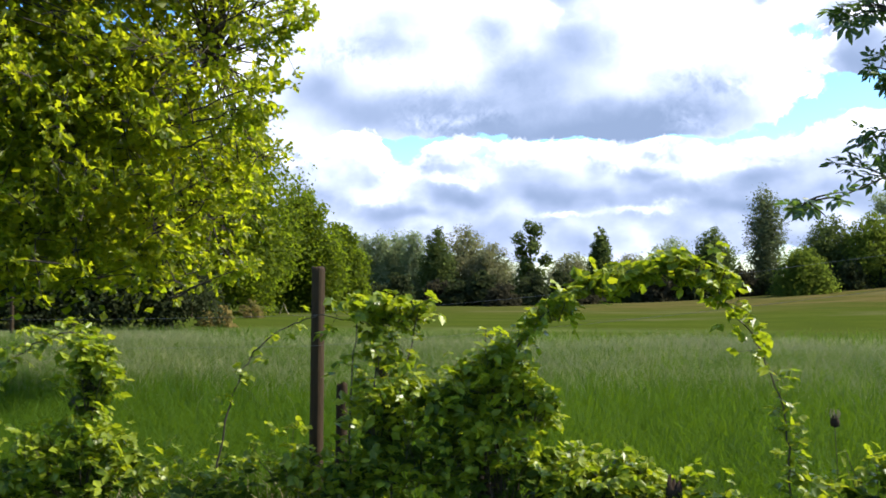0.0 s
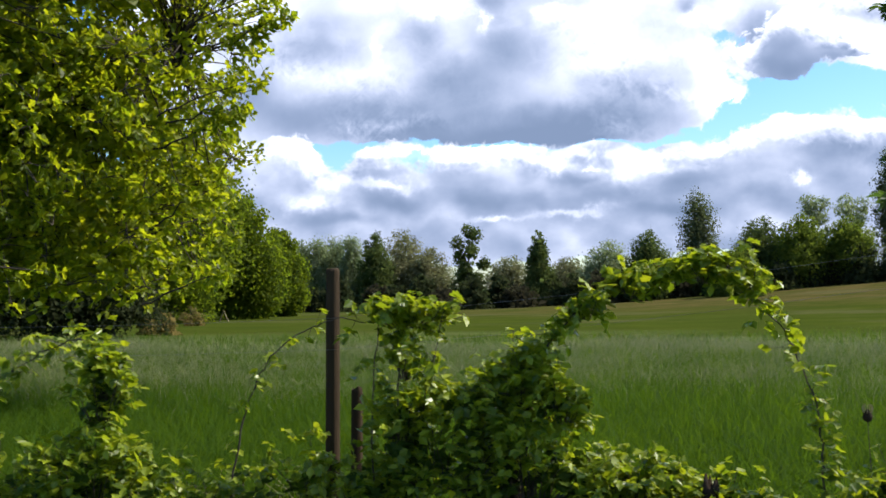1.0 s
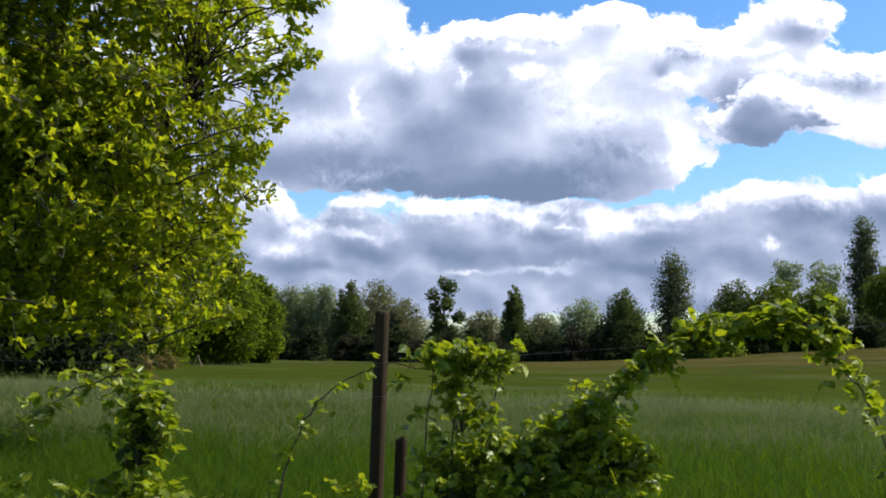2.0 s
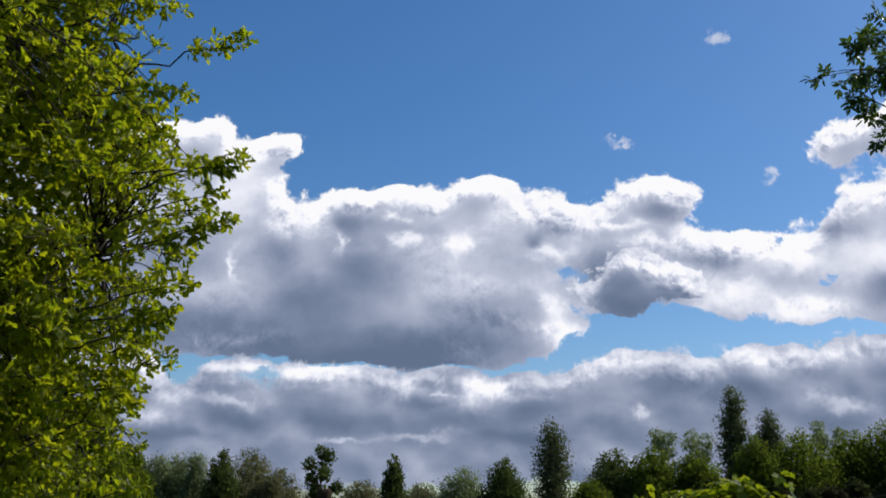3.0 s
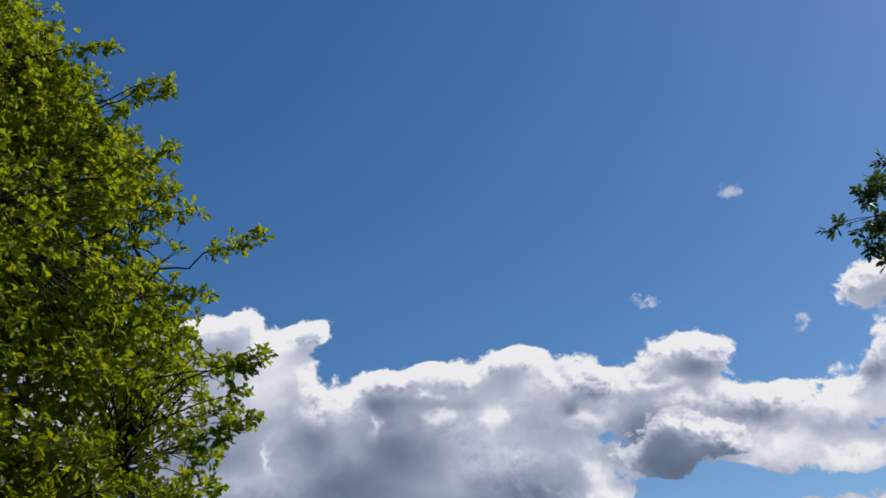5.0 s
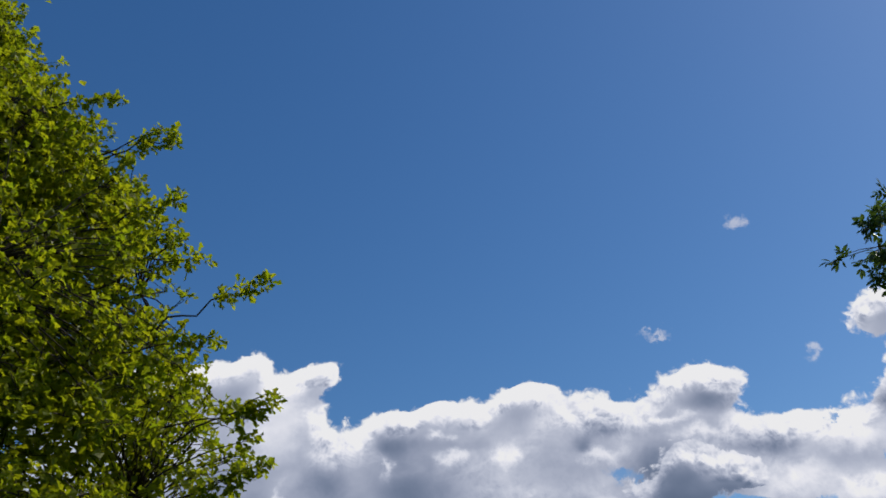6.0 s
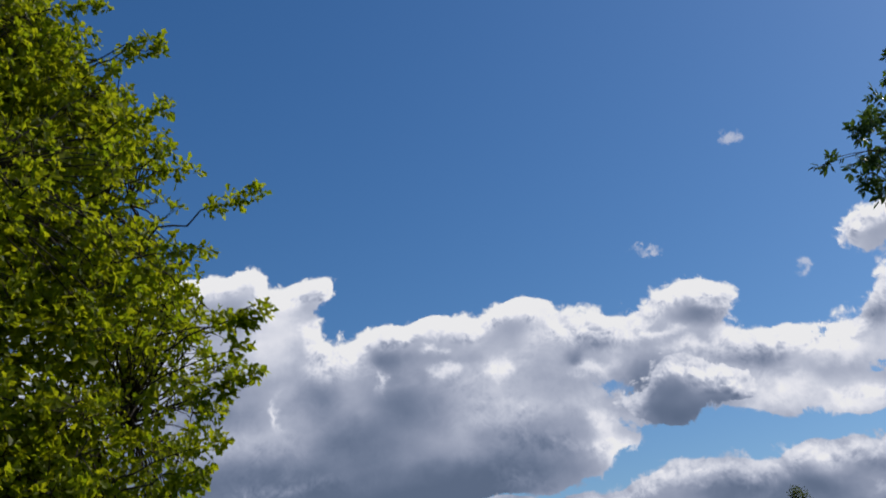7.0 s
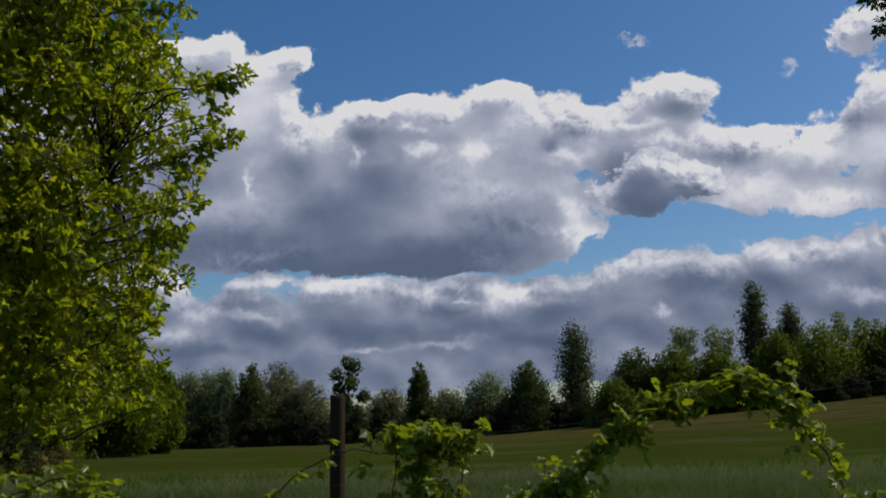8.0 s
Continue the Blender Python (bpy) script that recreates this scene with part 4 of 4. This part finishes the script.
def build_bramble(name, seed, canes, masses, label, leaf=0.058):
    """canes: lines of points with a leaf count; masses: ellipsoids filled with leafy side shoots and a leaf count."""
    rng = np.random.default_rng(seed)
    root = new(name)
    first = np.array(canes[0][0][0])
    root.location = (first[0], first[1], 0)
    base = np.array([first[0], first[1], 0])
    tagged(root, label, "bush", "brambles along the fence")
    centres, pieces, shade_at = [], [], []
    for points, count, spread in canes:
        count = int(count * 1.25)
        line = spline(np.array(points) - base, 7)
        line[1:-1] += rng.normal(size=(len(line) - 2, 3)) * 0.006
        part("cane", mesh_of("cane", *tube_arrays(line, np.linspace(0.0070, 0.0026, len(line)), 6), [M_CANE], smooth=True), root)
        at = rng.uniform(0.12, 1, count) * (len(line) - 1)
        i = at.astype(int).clip(0, len(line) - 2)
        c = line[i] + (line[i + 1] - line[i]) * (at - i)[:, None]
        end = c + rng.normal(size=(count, 3)) * spread
        for a, b in zip(c[::2], end[::2]):
            pieces.append(tube_arrays(np.array([a, (a + b) / 2 + (0, 0, 0.004), b]), [0.0016, 0.0014, 0.001], 4))
        centres.append(end)
    for x, y, z, rx, ry, rz, count in masses:
        count = int(count * 1.35)
        c0 = np.array([x, y, z]) - base
        d = unit(rng.normal(size=(count, 3)))
        end = c0 + d * (rng.uniform(size=(count, 1)) ** 0.40) * (rx, ry, rz)
        # leaves gather at the ends of the shoots
        heads = end[:max(3, count // 8)]
        end = heads[rng.integers(0, len(heads), count)] + rng.normal(size=(count, 3)) * (0.055, 0.055, 0.035)
        end[:, 2] = np.maximum(end[:, 2], 0.04)
        for b in end[::6]:
            foot = c0 + (np.array((b - c0)) * (0.35, 0.35, 0)) - (0, 0, rz * 0.9)
            foot[2] = max(foot[2], 0.0)
            pieces.append(tube_arrays(bough(rng, foot, b, 0.003, 0.0012, 0.05, 5, 4)[0], np.linspace(0.0035, 0.0013, 5), 4))
        centres.append(end)
        # dark leaves low in the mass paint the shade inside it
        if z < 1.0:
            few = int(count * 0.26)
            shade_at.append(c0 + unit(rng.normal(size=(few, 3))) * (rng.uniform(size=(few, 1)) ** 0.5) * (rx * 0.8, ry * 0.7, rz * 0.8) - (0, 0, rz * 0.30))
    tagged(part("shoot_growth", mesh_of("shoot_growth", *joined(pieces), [M_CANE], smooth=True), root), kind="stuff")
    c = np.concatenate(centres)
    way = rng.normal(size=c.shape) * (1, 1, 0.35) + (0, 0, -0.1)
    v, f = fan_arrays(rng, c, way, rng.normal(size=c.shape) * 0.42 + (0.25, 0, 1.0), leaf, SERRATE, [0.0, 1.0, -1.0], [0.24, 0.05, 0.05], 0.15)
    if shade_at:
        o = np.concatenate(shade_at)
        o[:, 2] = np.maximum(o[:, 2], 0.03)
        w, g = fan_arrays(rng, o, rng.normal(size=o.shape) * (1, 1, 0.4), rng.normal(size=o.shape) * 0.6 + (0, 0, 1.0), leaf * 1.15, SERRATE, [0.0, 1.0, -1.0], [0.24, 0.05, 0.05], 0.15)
        tagged(part("shade_foliage", mesh_of("shade_foliage", w, g, [M_BRAMBLE_SHADE]), root, "bramble leaves inside the bush, coloured dark to stand for shade"), kind="stuff")
    tagged(part("foliage", mesh_of("foliage", v, f, [M_BRAMBLE]), root, "fresh green toothed bramble leaves"), kind="stuff")


build_bramble("bramble_bush", 5,
              [([(-0.50, 5.7, 0.0), (-0.51, 5.7, 0.5), (-0.48, 5.7, 1.18), (-0.44, 5.7, 1.42)], 34, 0.05),
               ([(-0.42, 5.72, 0.0), (-0.35, 5.7, 0.8), (-0.22, 5.68, 1.40)], 26, 0.05),
               ([(-0.62, 5.7, 0.0), (-0.66, 5.72, 0.8), (-0.60, 5.72, 1.42)], 24, 0.05),
               ([(0.16, 5.7, 0.0), (0.17, 5.7, 0.9), (0.16, 5.7, 1.24)], 22, 0.06)],
              [(-0.43, 5.7, 1.34, 0.27, 0.16, 0.10, 130), (-0.45, 5.72, 1.10, 0.17, 0.15, 0.16, 70), (-0.50, 5.72, 0.80, 0.15, 0.2, 0.24, 80),
               (0.18, 5.70, 1.02, 0.30, 0.2, 0.16, 170), (0.42, 5.70, 0.88, 0.22, 0.2, 0.16, 80), (-0.25, 5.70, 0.62, 0.5, 0.26, 0.30, 240),
               (0.25, 5.70, 0.52, 0.5, 0.28, 0.28, 260), (-0.70, 5.75, 0.36, 0.38, 0.25, 0.22, 150), (0.70, 5.75, 0.40, 0.35, 0.25, 0.22, 130), (-0.10, 5.7, 0.88, 0.30, 0.2, 0.14, 90), (0.95, 5.75, 0.38, 0.3, 0.25, 0.2, 90)],
              "dense green bramble bush grown round the fence post")
build_bramble("bramble_arch", 6,
              [([(0.22, 5.65, 0.0), (0.20, 5.65, 0.85), (0.39, 5.66, 1.20), (0.61, 5.68, 1.43), (0.86, 5.7, 1.53), (1.22, 5.7, 1.62), (1.42, 5.7, 1.52)], 210, 0.046),
               ([(1.84, 5.7, 0.0), (1.80, 5.7, 0.42), (1.77, 5.7, 0.80), (1.63, 5.68, 1.20), (1.45, 5.68, 1.44), (1.47, 5.68, 1.59)], 96, 0.05)],
              [(0.80, 5.7, 1.50, 0.20, 0.10, 0.07, 50), (1.20, 5.7, 1.56, 0.20, 0.10, 0.07, 50), (0.55, 5.68, 1.36, 0.12, 0.08, 0.07, 26)],
              "long bramble canes arching over the meadow grass")
build_bramble("bramble_cane", 7,
              [([(-1.49, 5.65, 0.0), (-1.49, 5.65, 0.2), (-1.43, 5.65, 0.6), (-1.33, 5.66, 0.95), (-1.17, 5.68, 1.16), (-0.89, 5.7, 1.30), (-0.70, 5.72, 1.28)], 26, 0.05)],
              [(-1.05, 5.75, 0.46, 0.25, 0.2, 0.20, 44), (-1.45, 5.7, 0.34, 0.35, 0.25, 0.20, 56)], "single thin bramble cane leaning towards the fence post")
build_bramble("bramble_thicket", 8,
              [([(-2.05, 5.2, 0.0), (-2.02, 5.2, 0.5), (-2.06, 5.2, 1.0), (-2.18, 5.2, 1.20), (-2.46, 5.2, 1.10), (-2.75, 5.2, 0.93)], 80, 0.05)],
              [(-2.05, 5.2, 0.98, 0.15, 0.12, 0.24, 120), (-2.10, 5.2, 0.50, 0.45, 0.3, 0.25, 260), (-2.75, 5.2, 0.40, 0.45, 0.3, 0.25, 200), (-1.60, 5.4, 0.26, 0.30, 0.3, 0.18, 90)],
              "leafy green bramble thicket with one drooping shoot")
build_bramble("bramble_patch", 9,
              [([(2.2, 5.6, 0.0), (2.25, 5.6, 0.4), (2.4, 5.6, 0.7)], 16, 0.05)],
              [(2.25, 5.6, 0.42, 0.35, 0.3, 0.25, 170), (2.8, 5.6, 0.5, 0.4, 0.3, 0.3, 160), (1.25, 5.7, 0.34, 0.35, 0.25, 0.18, 120), (3.5, 5.6, 0.5, 0.5, 0.3, 0.3, 120)],
              "low green bramble patch beside the tall fence post")


# ---------------------------------------------------------------- small things by the fence


def build_stump(name, x, y, tall, radius, lean, seed, label):
    """A dead, broken stem with a ragged top."""
    rng = np.random.default_rng(seed)
    sides, rows = 14, 9
    ang = np.linspace(0, 2 * np.pi, sides, endpoint=False)
    zs = np.linspace(-0.04, tall, rows)
    bm = bmesh.new()
    ribs = 1 + 0.16 * rng.normal(size=sides)
    rings = []
    for i, z in enumerate(zs):
        q = i / (rows - 1)
        r = radius * (1.35 - 0.55 * q) * ribs * (1 + 0.06 * rng.normal(size=sides))
        jag = rng.uniform(-0.07, 0.05, sides) if i == rows - 1 else np.zeros(sides)
        cx = lean[0] * q + 0.02 * math.sin(q * 5 + seed)
        rings.append([bm.verts.new((cx + r[j] * math.cos(ang[j]), lean[1] * q + r[j] * math.sin(ang[j]), z + jag[j])) for j in range(sides)])
    for a, b in zip(rings, rings[1:]):
        for j in range(sides):
            bm.faces.new((a[j], a[(j + 1) % sides], b[(j + 1) % sides], b[j]))
    top = bm.verts.new((lean[0], lean[1], tall - 0.06))
    for j in range(sides):
        bm.faces.new((rings[-1][j], rings[-1][(j + 1) % sides], top))
    me = bpy.data.meshes.new(name)
    bm.to_mesh(me)
    bm.free()
    me.materials.append(M_DEAD_AND_SHADED)
    for p in me.polygons:
        p.use_smooth = True
    ob = new(name, me)
    ob.location = (x, y, 0)
    return tagged(ob, label, "stump")


build_stump("dead_stump", 0.10, 5.85, 0.98, 0.050, (0.10, 0.0), 3, "dark dead stem standing inside the bramble bush")
build_stump("broken_stump", 1.22, 5.55, 0.46, 0.042, (-0.02, 0.0), 8, "short broken dark stump in the low brambles")
build_stump("broken_stump", 1.98, 5.5, 0.34, 0.045, (0.03, 0.0), 9, "short broken dark stump beside the fence post")


def build_seed_head(x, y, z):
    """A dried dark seed head on its thin stalk."""
    rng = np.random.default_rng(12)
    root = new("dried_seed_head")
    root.location = (x, y, 0)
    tagged(root, "dried dark brown seed head on a thin stalk in the grass", "plant")
    line = spline([(0.03, 0, 0), (0.02, 0.01, z * 0.5), (0, 0, z)], 8)
    part("stalk", mesh_of("stalk", *tube_arrays(line, np.linspace(0.003, 0.002, len(line)), 6), [M_CANE], smooth=True), root)
    prof = [(0.000, 0.006), (0.010, 0.020), (0.028, 0.027), (0.046, 0.022), (0.060, 0.010), (0.072, 0.003)]
    body = tube_arrays([(0, 0, z + h) for h, _ in prof], [r * rng.uniform(0.9, 1.1) for _, r in prof], 10)
    part("head", mesh_of("head", *body, [M_DEAD_AND_SHADED], smooth=True), root)
    for i in range(7):
        a = i * 0.9
        out = tube_arrays([(0.02 * math.cos(a), 0.02 * math.sin(a), z + 0.05), (0.026 * math.cos(a), 0.026 * math.sin(a), z + 0.075), (0.018 * math.cos(a), 0.018 * math.sin(a), z + 0.095)], [0.003, 0.003, 0.001], 5)
        part("bract", mesh_of("bract", *out, [M_DRY], smooth=True), root)


build_seed_head(2.02, 5.7, 0.76)

# pale forked stake by the wood, and dead twigs lying under the brambles
root = new("forked_stake")
root.location = (-20.6, 52.0, float(height(-20.6, 52.0)))
tagged(root, "pale forked wooden stake at the edge of the wood", "stake")
for dx in (-0.28, 0.30):
    part("prong", mesh_of("prong", *tube_arrays([(dx, 0, -0.05), (dx * 0.4, 0, 0.32), (0, 0, 0.6)], [0.035, 0.03, 0.025], 8), [M_DRY], smooth=True), root)
rng = np.random.default_rng(21)
for i in range(14):
    x, y = rng.uniform(-2.6, 1.6), rng.uniform(5.3, 6.2)
    a, length = rng.uniform(0, 3.1), rng.uniform(0.25, 0.6)
    pts = [(-math.cos(a) * length / 2, -math.sin(a) * length / 2, 0.01), (0, 0, 0.05 + rng.uniform(0, 0.06)), (math.cos(a) * length / 2, math.sin(a) * length / 2, 0.02 + rng.uniform(0, 0.12))]
    ob = new("dead_twig", mesh_of("dead_twig", *tube_arrays(spline(pts, 5), np.linspace(0.006, 0.002, 11), 6), [M_DRY if i % 2 else M_DEAD_AND_SHADED], smooth=True))
    ob.location = (x, y, 0.0)
    tagged(ob, "dry dead twig lying under the brambles", "twig", "dead twigs under the brambles")

rng = np.random.default_rng(33)
spots = np.stack([rng.uniform(-3.1, -1.2, 1700), rng.uniform(5.5, 7.0, 1700), rng.uniform(0.01, 0.10, 1700)], 1)
v, f = leaf_arrays(rng, spots, 0.05, OVAL, None, 0.5)
tagged(new("leaf_litter", mesh_of("leaf_litter", v, f, [M_DRY])), "dry brown leaf litter under the brambles", "leaves", kind="stuff")
